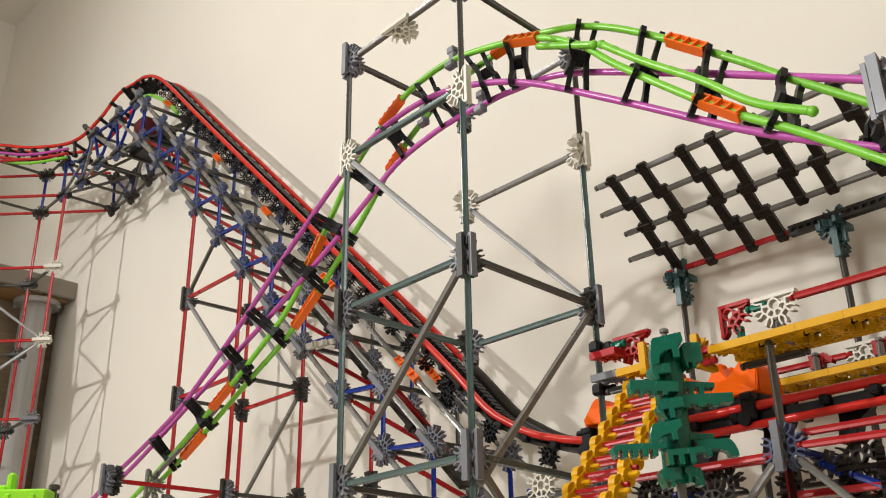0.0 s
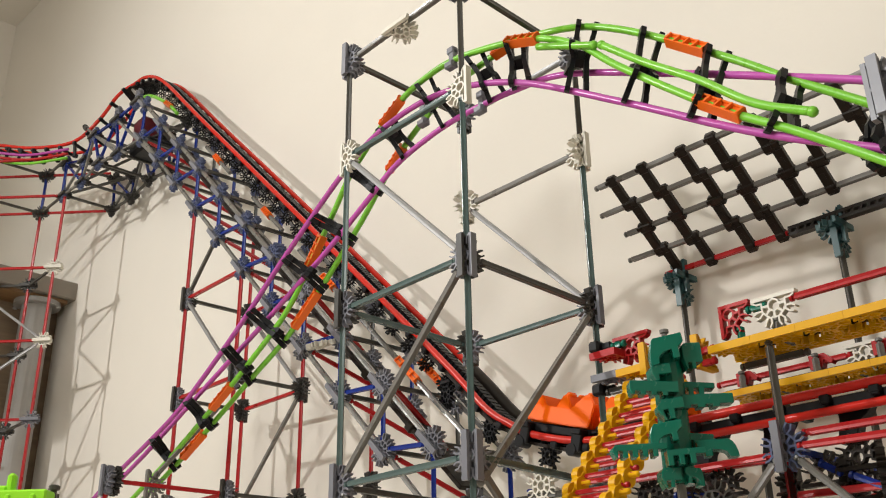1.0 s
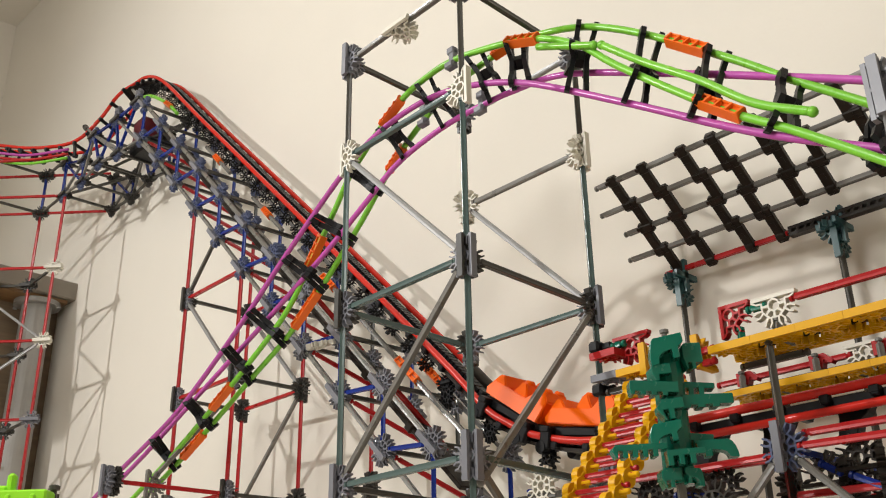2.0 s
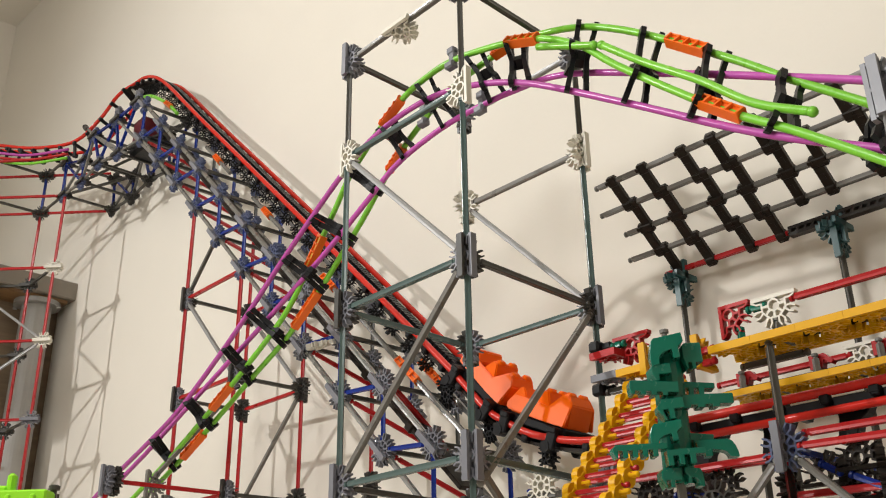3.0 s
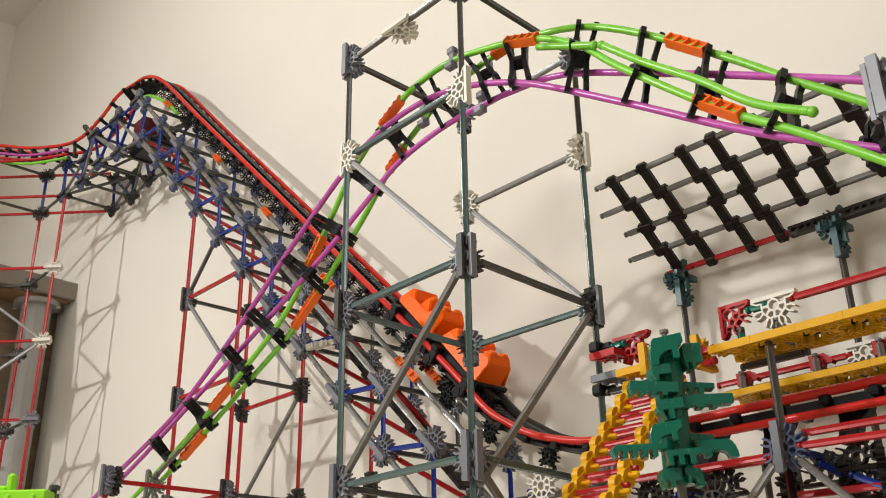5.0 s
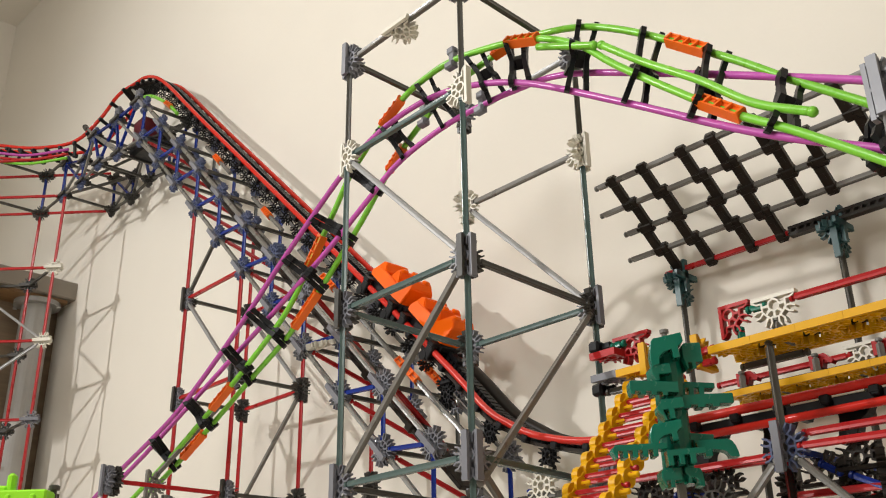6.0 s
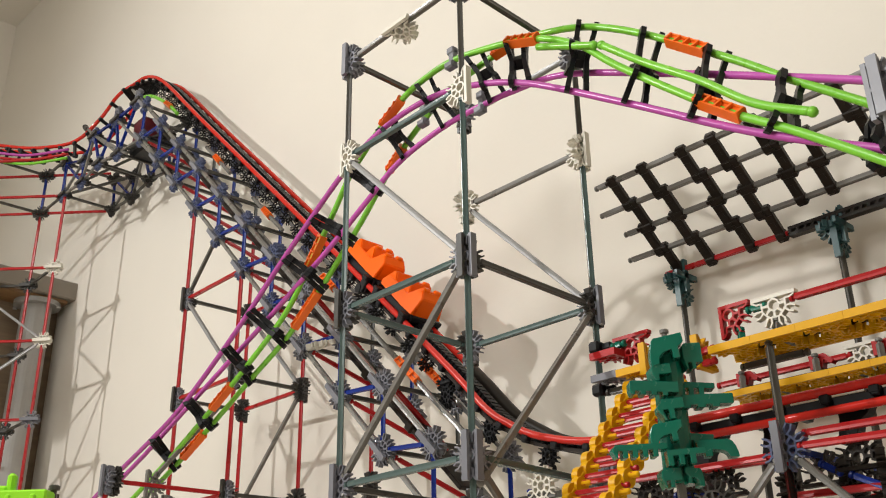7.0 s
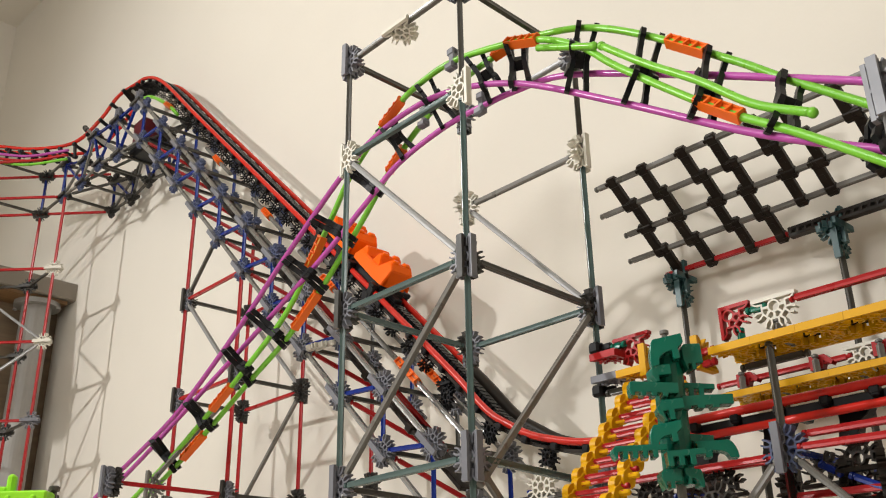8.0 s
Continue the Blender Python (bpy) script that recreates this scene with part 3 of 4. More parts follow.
def tie_mesh(jaws, stout):
    """Two moulded plates on a common hub, each with an arm to every rail; the plates spread towards the rails."""
    u = (jaws[1] + jaws[2] - jaws[0] - jaws[3]).normalized()
    track = (jaws[2] - jaws[0]).cross(jaws[1] - jaws[3]).normalized()
    u = (u - track * u.dot(track)).normalized()
    v = track.cross(u)
    order = sorted(jaws, key=lambda j: math.atan2(j.dot(v), j.dot(u)))
    ang = [math.atan2(j.dot(v), j.dot(u)) for j in order]
    hub_r, arm, jaw = (0.0070, 0.0034, 0.0052) if stout else (0.0070, 0.0030, 0.0046)
    spread = 0.0028 if stout else 0.0050
    bm = bmesh.new()
    hubs, arms = [], []
    for i in range(4):
        mid = ang[i] + ((ang[(i + 1) % 4] - ang[i]) % (2 * math.pi)) / 2
        hubs.append((u * math.cos(mid) + v * math.sin(mid)) * hub_r)
    for j in order:
        # only the jaw on the far lime rail closes round it; the others grip from behind
        ln = max(j.length - (0.0 if j == jaws[2] else 0.0050), 0.013)
        d = j.normalized()
        side = track.cross(d).normalized()
        prof = [(0.45 * ln + 0.003, -arm), (ln - 0.005, -arm * 0.9), (ln - 0.004, -jaw), (ln + 0.0045, -jaw), (ln + 0.0065, -jaw * 0.3),
                (ln + 0.0040, jaw * 0.8), (ln - 0.004, jaw), (ln - 0.005, arm * 0.9), (0.45 * ln + 0.003, arm)]
        arms.append([(d * p + side * q, max(0.0, (p - 0.004) / ln)) for p, q in prof])

    def ring(end, off):
        hv = [bm.verts.new(h + track * (end * off)) for h in hubs]
        av = [[bm.verts.new(p + track * (end * (off + (spread - 0.0028) * w))) for p, w in a] for a in arms]
        return hv, av
    inner = []
    for end in (-1, 1):
        (h0, a0), (h1, a1) = ring(end, 0.0004 if stout else 0.0034), ring(end, 0.0062 if stout else 0.0076)
        inner.append(h0)
        bm.faces.new(h1)
        for i in range(4):
            low, high = [h0[i - 1]] + a0[i] + [h0[i]], [h1[i - 1]] + a1[i] + [h1[i]]
            bm.faces.new(low)
            bm.faces.new(high)
            for k in range(len(low) - 1):
                bm.faces.new((low[k], low[k + 1], high[k + 1], high[k]))
    for i in range(4):
        bm.faces.new((inner[0][i - 1], inner[0][i], inner[1][i], inner[1][i - 1]))
    return finish("tie", bm, BLACK)


def build_arch():
    t = thing("arch_track", "twisting arch of purple and lime rails with black ties", "toy track", G(0.07, 0.2, 0.3))

    def path(pts, steps=10):
        return smooth_path([G(*q) for q in pts], steps)
    # rail points fitted to the camera's view, depths chosen along its sight lines
    pa = [(0.065, 0.796, 0.3855), (0.065, 0.7281, 0.4113), (0.065, 0.5902, 0.4586), (0.065, 0.5181, 0.4946), (0.065, 0.4368, 0.543),
          (0.065, 0.3535, 0.5985), (0.065, 0.2567, 0.6572), (0.065, 0.1991, 0.6819), (0.065, 0.1374, 0.6891), (0.065, 0.0756, 0.6809),
          (0.065, -0.0057, 0.6479), (0.065, -0.1086, 0.58), (0.065, -0.2166, 0.5049), (0.065, -0.3257, 0.4421)]
    pb = [(0.0875, 0.8125, 0.3932), (0.0875, 0.7494, 0.4169), (0.0875, 0.6803, 0.4426), (0.0875, 0.5412, 0.4988),
          (0.0875, 0.4415, 0.5383), (0.0875, 0.3616, 0.5718), (0.0875, 0.2975, 0.6004), (0.0875, 0.2363, 0.631), (0.0875, 0.19, 0.6537),
          (0.0875, 0.1377, 0.6646), (0.0875, 0.0873, 0.6675), (0.0875, 0.0232, 0.6626), (0.0875, -0.0409, 0.6488),
          (0.0875, -0.1445, 0.5975), (0.0875, -0.2333, 0.5501), (0.0875, -0.332, 0.4959)]
    tube(t, "rail", path(pa), 0.0029, PURPLE, label="purple rail")
    tube(t, "rail", path(pb), 0.0029, PURPLE, label="purple rail")
    # the lime pair runs behind the purple one on the climb and in front of it on the way down; depths fitted to the
    # camera's view
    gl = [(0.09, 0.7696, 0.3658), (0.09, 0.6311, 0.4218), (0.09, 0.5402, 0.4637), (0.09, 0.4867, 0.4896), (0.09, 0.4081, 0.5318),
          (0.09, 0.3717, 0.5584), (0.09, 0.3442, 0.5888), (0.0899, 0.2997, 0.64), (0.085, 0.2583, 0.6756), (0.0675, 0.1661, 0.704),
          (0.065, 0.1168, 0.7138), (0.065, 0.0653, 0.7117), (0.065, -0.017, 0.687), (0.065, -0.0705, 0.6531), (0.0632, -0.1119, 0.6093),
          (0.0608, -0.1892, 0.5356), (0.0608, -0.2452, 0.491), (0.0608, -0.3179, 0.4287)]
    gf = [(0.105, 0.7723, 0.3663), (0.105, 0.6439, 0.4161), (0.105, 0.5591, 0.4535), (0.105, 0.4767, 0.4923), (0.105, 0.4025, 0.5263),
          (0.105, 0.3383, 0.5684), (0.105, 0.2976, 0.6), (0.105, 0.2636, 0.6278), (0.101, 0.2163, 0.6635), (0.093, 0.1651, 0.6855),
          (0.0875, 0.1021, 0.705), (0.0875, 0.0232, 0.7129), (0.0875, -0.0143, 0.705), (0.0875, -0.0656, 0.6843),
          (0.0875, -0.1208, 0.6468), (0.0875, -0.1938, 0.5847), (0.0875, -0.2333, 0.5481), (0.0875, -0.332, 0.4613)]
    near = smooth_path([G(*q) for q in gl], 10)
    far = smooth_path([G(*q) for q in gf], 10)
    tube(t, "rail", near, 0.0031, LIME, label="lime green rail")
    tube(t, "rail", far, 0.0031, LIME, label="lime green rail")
    third = [(0.06, -0.0988, 0.6353), (0.06, -0.1367, 0.5993), (0.06, -0.1785, 0.5634), (0.06, -0.2165, 0.5264), (0.06, -0.2543, 0.5021)]
    tube(t, "rail", path(third), 0.0031, LIME, label="lime green rail with a knobbed end")
    stub = [(0.06, -0.0327, 0.6684), (0.06, -0.0618, 0.6538), (0.06, -0.0911, 0.6392)]
    tube(t, "rail", path(stub), 0.0031, LIME, label="lime green rail with a knobbed end")
    bm = bmesh.new()
    bmesh.ops.create_uvsphere(bm, u_segments=10, v_segments=6, radius=0.0038)
    knob = finish("rail_knob", bm, LIME, True)
    for q in (stub[-1], third[0], third[-1]):
        part("rail_knob", knob, t, Matrix.Translation(G(*q)))
    # black ties: clip jaws on the four rails joined by webs
    pap, pbp = path(pa), path(pb)

    def nearest(pts, b):
        return min(pts, key=lambda p: abs((p - ORIGIN).dot(BX) - b))
    rails = (pap, near, far, pbp)
    ties = [(0.633, 0.635, 0.648, 0.67), (0.548, 0.552, 0.562, 0.581), (0.471, 0.467, 0.473, 0.49), (0.421, 0.407, 0.406, 0.424),
          (0.349, 0.348, 0.339, 0.342), (0.307, 0.311, 0.286, 0.281), (0.24, 0.258, 0.237, 0.221), (0.177, 0.189, 0.189, 0.171),
          (0.108, 0.122, 0.128, 0.11), (0.033, 0.052, 0.065, 0.045), (-0.01, -0.005, 0.015, 0.01), (-0.061, -0.074, -0.063, -0.049),
          (-0.124, -0.133, -0.127, -0.117), (-0.178, -0.184, -0.179, -0.175), (-0.23, -0.234, -0.231, -0.231),
          (-0.287, -0.286, -0.289, -0.297)]
    for row in ties:
        corners = [nearest(r, b) for r, b in zip(rails, row)]
        stout = row[0] > 0.2
        heart = (corners[0] + corners[3]) * (0.21 if stout else 0.25) + (corners[1] + corners[2]) * (0.29 if stout else 0.25)
        part("tie", tie_mesh([c - heart for c in corners], stout), t, Matrix.Translation(heart), "black plastic tie")
    # orange sleeves where rails join
    for pts, b, ln in ((near, 0.33, 0.026), (far, 0.368, 0.044), (near, 0.512, 0.042), (far, 0.602, 0.048), (near, 0.173, 0.037),
                       (far, 0.201, 0.031), (near, -0.012, 0.03), (far, 0.039, 0.016), (far, -0.158, 0.032), (near, -0.191, 0.036)):
        p = nearest(pts, b + ln / 2)
        q = nearest(pts, b - ln / 2)
        d = (q - p).normalized()
        sleeve(t, p, q, ORANGE)
    # grey hanger clips near the tower
    bm = bmesh.new()
    box_into(bm, (0.010, 0.007, 0.022), Matrix.Translation((0, 0, 0.004)), 0.0015)
    box_into(bm, (0.016, 0.010, 0.010), Matrix.Translation((0.004, 0, -0.006)), 0.002)
    box_into(bm, (0.012, 0.009, 0.010), Matrix.Translation((0.001, 0, 0.014)), 0.0012)
    hanger = finish("hanger", bm, CONN)
    for pts, b in ((far, 0.150), (near, 0.075), (pbp, 0.060)):
        part("hanger", hanger, t, axes(nearest(pts, b), BX, -AX) @ Matrix.Diagonal((0.75, 0.9, 0.75, 1)), "light grey hanger clip")


build_arch()

# ---- tilted lattice ----


def build_lattice():
    t = thing("lattice_canopy", "tilted lattice canopy of grey rods and dark slats on two posts", "toy canopy", G(0.3, -0.1, 0))
    rods = [(0.23, 0.6185, 0.048), (0.2525, 0.600, 0.061), (0.275, 0.582, 0.050), (0.2975, 0.564, 0.064), (0.32, 0.546, 0.036)]
    for k, (a, z, b) in enumerate(rods):
        if k < 4:
            rod(t, G(a, b, z), G(a, -0.13, z), GREY, 0.0)
            rod(t, G(a, -0.128, z), G(a, -0.34, z), GREY, 0.0)
        else:
            rod(t, G(a, b, z), G(a, -0.1, z), RED, 0.0, label="red rod")
    # dark ribbed bar that carries on from the red rod
    bm = bmesh.new()
    box_into(bm, (0.22, 0.008, 0.003), Matrix.Translation((0, 0, -0.0032)))
    box_into(bm, (0.22, 0.008, 0.003), Matrix.Translation((0, 0, 0.0032)))
    for i in range(30):
        box_into(bm, (0.0018, 0.008, 0.006), Matrix.Translation((-0.108 + i * 0.00745, 0, 0)) @ Matrix.Rotation(0.5, 4, "Y"))
    part("ribbed_bar", finish("ribbed_bar", bm, BROWN_BLACK), t, axes(G(0.32, -0.212, 0.546), BX, AX))
    down = (G(0.32, 0, 0.546) - G(0.23, 0, 0.6185))
    n = BX.cross(down).normalized()
    step = down.length / 4
    bm = bmesh.new()
    box_into(bm, (step + 0.012, 0.0094, 0.0062), Matrix(), 0.0008)
    for x in (-1, 1):
        box_into(bm, (0.0085, 0.0100, 0.0085), Matrix.Translation((x * step / 2, 0, 0)), 0.001)
        box_into(bm, (0.0035, 0.004, 0.0125), Matrix.Translation((x * (step / 2 + 0.002), -0.004 * x, 0.001)))
    box_into(bm, (0.006, 0.0035, 0.0072), Matrix())
    slat = finish("slat", bm, BROWN_BLACK)
    for c, b0 in enumerate((0.026, -0.0105, -0.055, -0.087, -0.128, -0.157, -0.203, -0.235)):
        for k in range(4):
            if c >= 4 and k == 3:
                continue
            p = G(rods[k][0], b0 - (0.0, 0.006, 0.0005, 0.0065)[k], rods[k][1]) + down / 8
            part("slat", slat, t, axes(p, down / 4, BX))
    for b in (0.02, -0.145):
        p = G(0.32, b, 0.546)
        connector(t, p - UP * 0.008, UP, BX, TEAL, 5, "dark teal connector")
        connector(t, p - UP * 0.022, UP, AX, TEAL, 5, "dark teal connector")
        connector(t, p - UP * 0.008, AX, BX, TEAL, 5, "dark teal connector")
        rod(t, p - UP * 0.15, p - UP * 0.02, DARK, 0.006, name="post")
        rod(t, p - UP * 0.30, p - UP * 0.15, DARK, 0.0, name="post")
        rod(t, Vector((p.x, p.y, 0)), p - UP * 0.30, DARK, 0.0, name="post")


build_lattice()

# ---- station ----


def build_platform(a, z, b0, count, near):
    t = thing("station_platform", "yellow station platform of flat snap connectors beside the red track", "toy platform", G(a, b0 - 0.2, 0))
    for i in range(count):
        b = b0 - 0.0175 - i * 0.0352
        connector(t, G(a, b, z - 0.003), BX, AX, YELLOW, 5)
        connector(t, G(a + 0.033, b, z - 0.003), BX, -AX, YELLOW, 5)
        rod(t, G(a, b, z - 0.0032), G(a + 0.033, b, z - 0.0032), GREY if i % 2 else YELLOW, 0.0095)
    # strip added above the connectors to make the gaps between them dark
    bm = bmesh.new()
    box_into(bm, (count * 0.0352 - 0.006, 0.031, 0.0025), Matrix(), 0.0006)
    part("deck", finish("deck", bm, BROWN_BLACK), t, axes(G(a + 0.0165, b0 - count * 0.0176, z + 0.0018), BX, AX), "dark strip added over the connectors so that their gaps show dark")
    if near:
        connector(t, G(a - 0.002, b0 + 0.010, z - 0.006), UP, AX, YELLOW, 3, "yellow connector")
        for dz in (-0.002, -0.0115):
            rod(t, G(a - 0.004, b0 + 0.014, z + dz), G(a - 0.004, b0 - 0.004, z + dz + 0.001), RED, 0.0)
        rod(t, G(a + 0.03, b0 - 0.004, z - 0.0105), G(a + 0.03, b0 - 0.06, z - 0.0105), DARK, 0.0)
    for b in (b0 - 0.045, b0 - 0.2):
        q = G(a + (0.0 if near else 0.03), b, 0)
        rod(t, Vector((q.x, q.y, 0.0)), Vector((q.x, q.y, 0.23)), DARK, 0.0, name="post")
        rod(t, Vector((q.x, q.y, 0.23)), Vector((q.x, q.y, z - 0.005)), DARK, 0.0, name="post")
    return t


front = build_platform(0.152, 0.400, -0.107, 10, True)
rear = build_platform(0.295, 0.404, -0.024, 12, False)


def build_handrail(a, z, b0, front_side):
    t = thing("station_handrail", "red rod handrail on white and red snowflake connectors", "toy railing", G(a, b0, z - 0.02))
    if front_side:
        connector(t, G(a, b0 + 0.004, z + 0.002), -BX, -UP, RED, 3, "red corner connector")
        rod(t, G(a, b0 - 0.010, z + 0.002), G(a, b0 - 0.027, z + 0.002), GREEN, 0.0)
        connector(t, G(a, b0 - 0.033, z), BX, -UP, WHITE, 5, "white snowflake connector")
        rod(t, G(a, b0 - 0.045, z + 0.002), G(a, b0 - 0.17, z + 0.002), RED, 0.0)
        rod(t, G(a, b0 - 0.17, z + 0.002), G(a, b0 - 0.30, z + 0.002), RED, 0.0)
        rod(t, G(a, b0 - 0.033, z - 0.024), G(a, b0 - 0.033, z - 0.009), GREY, 0.0)
        rod(t, G(a, b0 - 0.003, z - 0.024), G(a, b0 - 0.003, z - 0.009), GREEN, 0.0)
    else:
        rod(t, G(a, b0, z), G(a, b0 - 0.128, z), RED, 0.0)
        rod(t, G(a, b0 - 0.15, z + 0.002), G(a, b0 - 0.3, z + 0.002), RED, 0.0)
        connector(t, G(a, b0 - 0.14, z), BX, -UP, WHITE, 5, "white snowflake connector")
        for k in (0.03, 0.10, 0.155):
            bm = bmesh.new()
            outline = [(-0.008, -0.006), (-0.008, 0.006), (0.006, 0.006), (0.013, -0.001), (0.011, -0.004), (0.005, 0.001), (0.003, -0.006)]
            ends = [[bm.verts.new((x, y, h)) for x, h in outline] for y in (-0.004, 0.004)]
            bm.faces.new(ends[0])
            bm.faces.new(ends[1])
            for i in range(len(outline)):
                n = (i + 1) % len(outline)
                bm.faces.new((ends[0][i], ends[0][n], ends[1][n], ends[1][i]))
            part("clip", finish("clip", bm, RED), t, axes(G(a, b0 - k, z), -BX, AX), "red clip")
            rod(t, G(a - 0.008, b0 - k, z - 0.016), G(a - 0.008, b0 - k, z + 0.006), GREY, 0.0)


build_handrail(0.155, 0.4205, -0.127, True)
build_handrail(0.300, 0.4145, -0.018, False)


def build_station_frame():
    t = thing("station_scaffold", "red and dark rod frame carrying the station track", "toy frame", G(0.2, -0.15, 0))
    p = G(0.152, -0.152, 0.318)
    connector(t, p, UP, BX, BLUE_CONN, 8)
    connector(t, p - AX * 0.004, UP, AX, CONN, 5)
    rod(t, G(0.152, 0.0, 0.314), G(0.152, -0.152, 0.314), RED)
    rod(t, p, G(0.152, -0.302, 0.314), RED)
    rod(t, p + UP * 0.01 + AX * 0.01, G(0.16, -0.302, 0.326), RED)
    rod(t, p, G(0.152, -0.152, 0.168), RED)
    rod(t, p, G(0.152, -0.0, 0.168), GREY)
    rod(t, p, G(0.152, -0.302, 0.168), GREY)
    rod(t, p, G(0.302, -0.152, 0.318), BLUE)
    rod(t, G(0.302, 0.0, 0.30), G(0.302, -0.302, 0.30), RED)
    rod(t, G(0.225, 0.0, 0.28), G(0.225, -0.302, 0.28), RED)
    rod(t, G(0.19, 0.03, 0.322), G(0.19, -0.11, 0.322), RED)
    for b in (-0.08, -0.155, -0.23):
        rod(t, G(0.252, b, 0.22), G(0.252, b, 0.345), DARK)
        connector(t, G(0.252, b, 0.285), UP, AX, BLUE_CONN if b > -0.1 else GREY, 8)
    # black legs under the guide bar
    for b, z, tall in ((-0.0485, 0.357, 0.041), (-0.113, 0.3565, 0.029), (-0.175, 0.3565, 0.029), (-0.237, 0.3565, 0.029)):
        bm = bmesh.new()
        outline = [(-0.013, 0.0), (0.015, 0.0), (0.014, -tall * 0.35), (0.018, -tall * 0.95), (0.004, -tall), (-0.001, -tall * 0.45), (-0.008, -tall * 0.3)]
        ends = [[bm.verts.new((x, y, h)) for x, h in outline] for y in (-0.006, 0.006)]
        bm.faces.new(ends[0])
        bm.faces.new(ends[1])
        for k in range(len(outline)):
            n = (k + 1) % len(outline)
            bm.faces.new((ends[0][k], ends[0][n], ends[1][n], ends[1][k]))
        bmesh.ops.recalc_face_normals(bm, faces=bm.faces)
        bmesh.ops.bevel(bm, geom=list(bm.edges), offset=0.0006, segments=1, affect="EDGES")
        part("bracket", finish("bracket", bm, BLACK), t, axes(G(0.228, b, z), BX, -AX), "black track bracket")
    rod(t, G(0.15, 0.0, 0.168), G(0.302, 0.0, 0.168), DARK)
    rod(t, G(0.252, -0.152, 0.06), G(0.252, -0.152, 0.22), DARK)
    # connectors low between the posts, coloured brown-black for the shade down there
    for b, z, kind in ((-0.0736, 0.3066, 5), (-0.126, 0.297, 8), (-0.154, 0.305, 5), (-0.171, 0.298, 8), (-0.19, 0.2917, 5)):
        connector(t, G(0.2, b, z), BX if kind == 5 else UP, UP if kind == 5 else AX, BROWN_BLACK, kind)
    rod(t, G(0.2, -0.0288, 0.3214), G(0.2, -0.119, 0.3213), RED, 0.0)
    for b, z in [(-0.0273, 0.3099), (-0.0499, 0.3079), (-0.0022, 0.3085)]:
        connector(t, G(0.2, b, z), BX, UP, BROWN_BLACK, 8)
    # blue and red rods low at the near side, and clips whose dark colour stands for shade
    rod(t, G(0.18, -0.181, 0.2995), G(0.18, -0.215, 0.282), BLUE, 0.0)
    rod(t, G(0.18, -0.161, 0.310), G(0.18, -0.176, 0.3005), BLUE, 0.0)
    rod(t, G(0.18, -0.138, 0.290), G(0.18, -0.24, 0.288), RED, 0.0)
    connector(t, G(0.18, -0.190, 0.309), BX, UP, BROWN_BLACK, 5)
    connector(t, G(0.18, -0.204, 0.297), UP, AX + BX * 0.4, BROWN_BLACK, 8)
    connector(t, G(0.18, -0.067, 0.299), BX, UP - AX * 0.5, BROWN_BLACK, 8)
    rod(t, G(0.18, -0.040, 0.302), G(0.18, -0.082, 0.297), BLUE, 0.0)
    # black guide bar along the near rail
    bm = bmesh.new()
    box_into(bm, (0.36, 0.006, 0.0085), Matrix(), 0.0008)
    part("guide_bar", finish("guide_bar", bm, BLACK), t, axes(G(0.214, -0.23, 0.3565), BX, AX))
    # white wide connector under the bend, and loose dark clips
    connector(t, G(0.150, 0.069, 0.321), BX, UP, WHITE, 8, "white snowflake connector")
    connector(t, G(0.175, 0.06, 0.275), BX, UP, BLUE_CONN, 8)
    connector(t, G(0.16, -0.02, 0.28), BX, UP, CONN_DARK, 8)
    connector(t, G(0.14, -0.10, 0.285), BX, UP, CONN_DARK, 8)
    rod(t, G(0.152, 0.0, 0.27), G(0.152, -0.3, 0.262), BLUE)
    rod(t, G(0.152, 0.10, 0.285), G(0.152, -0.02, 0.25), SILVER)
    rod(t, G(0.20, 0.13, 0.34), G(0.20, 0.13, 0.2), BLUE)
    for b, z in ((0.2565, 0.4472), (0.1929, 0.4013), (0.1171, 0.3619)):
        part("bracket", connector_mesh(8, BLACK, 0.005), t, axes(G(0.215, b, z), BX, UP) @ Matrix.Diagonal((0.72, 0.95, 1, 1)), "black track bracket")
        bm = bmesh.new()
        box_into(bm, (0.016, 0.022, 0.005), Matrix(), 0.0012)
        part("bracket", finish("bracket", bm, BLACK), t, axes(G(0.222, b, z + 0.014), BX, AX), "black track bracket")


build_station_frame()


def build_column_clips():
    """Clips on the tower's column beside the station."""
    t = thing("corner_clips", "red, yellow and grey connectors clipped to a dark column", "toy connector", G(0.15, 0, 0.4))
    connector(t, G(0.150, -0.0355, 0.4205), BX, -UP, RED, 5, "red connector")
    connector(t, G(0.141, -0.0215, 0.4135), BX, AX, RED, 3, "red connector")
    rod(t, G(0.146, -0.018, 0.4215), G(0.146, -0.032, 0.4215), GREEN, 0.0)
    for z in (0.426, 0.3895):
        bm = bmesh.new()
        box_into(bm, (0.011, 0.011, 0.010), Matrix(), 0.002)
        box_into(bm, (0.005, 0.016, 0.006), Matrix.Translation((0.003, -0.006, 0)), 0.0012)
        part("clip", finish("clip", bm, BLACK), t, room_pose(0.15, 0.001, z), "black clip")
    connector(t, G(0.143, -0.0195, 0.3955), BX, AX, CONN, 3)
    connector(t, G(0.139, -0.048, 0.3935), BX, AX, YELLOW, 3, "yellow connector")
    connector(t, G(0.137, -0.058, 0.3945), AX, UP, YELLOW, 3, "yellow connector")
    rod(t, G(0.15, -0.006, 0.386), G(0.15, -0.07, 0.386), DARK, 0.0)


build_column_clips()


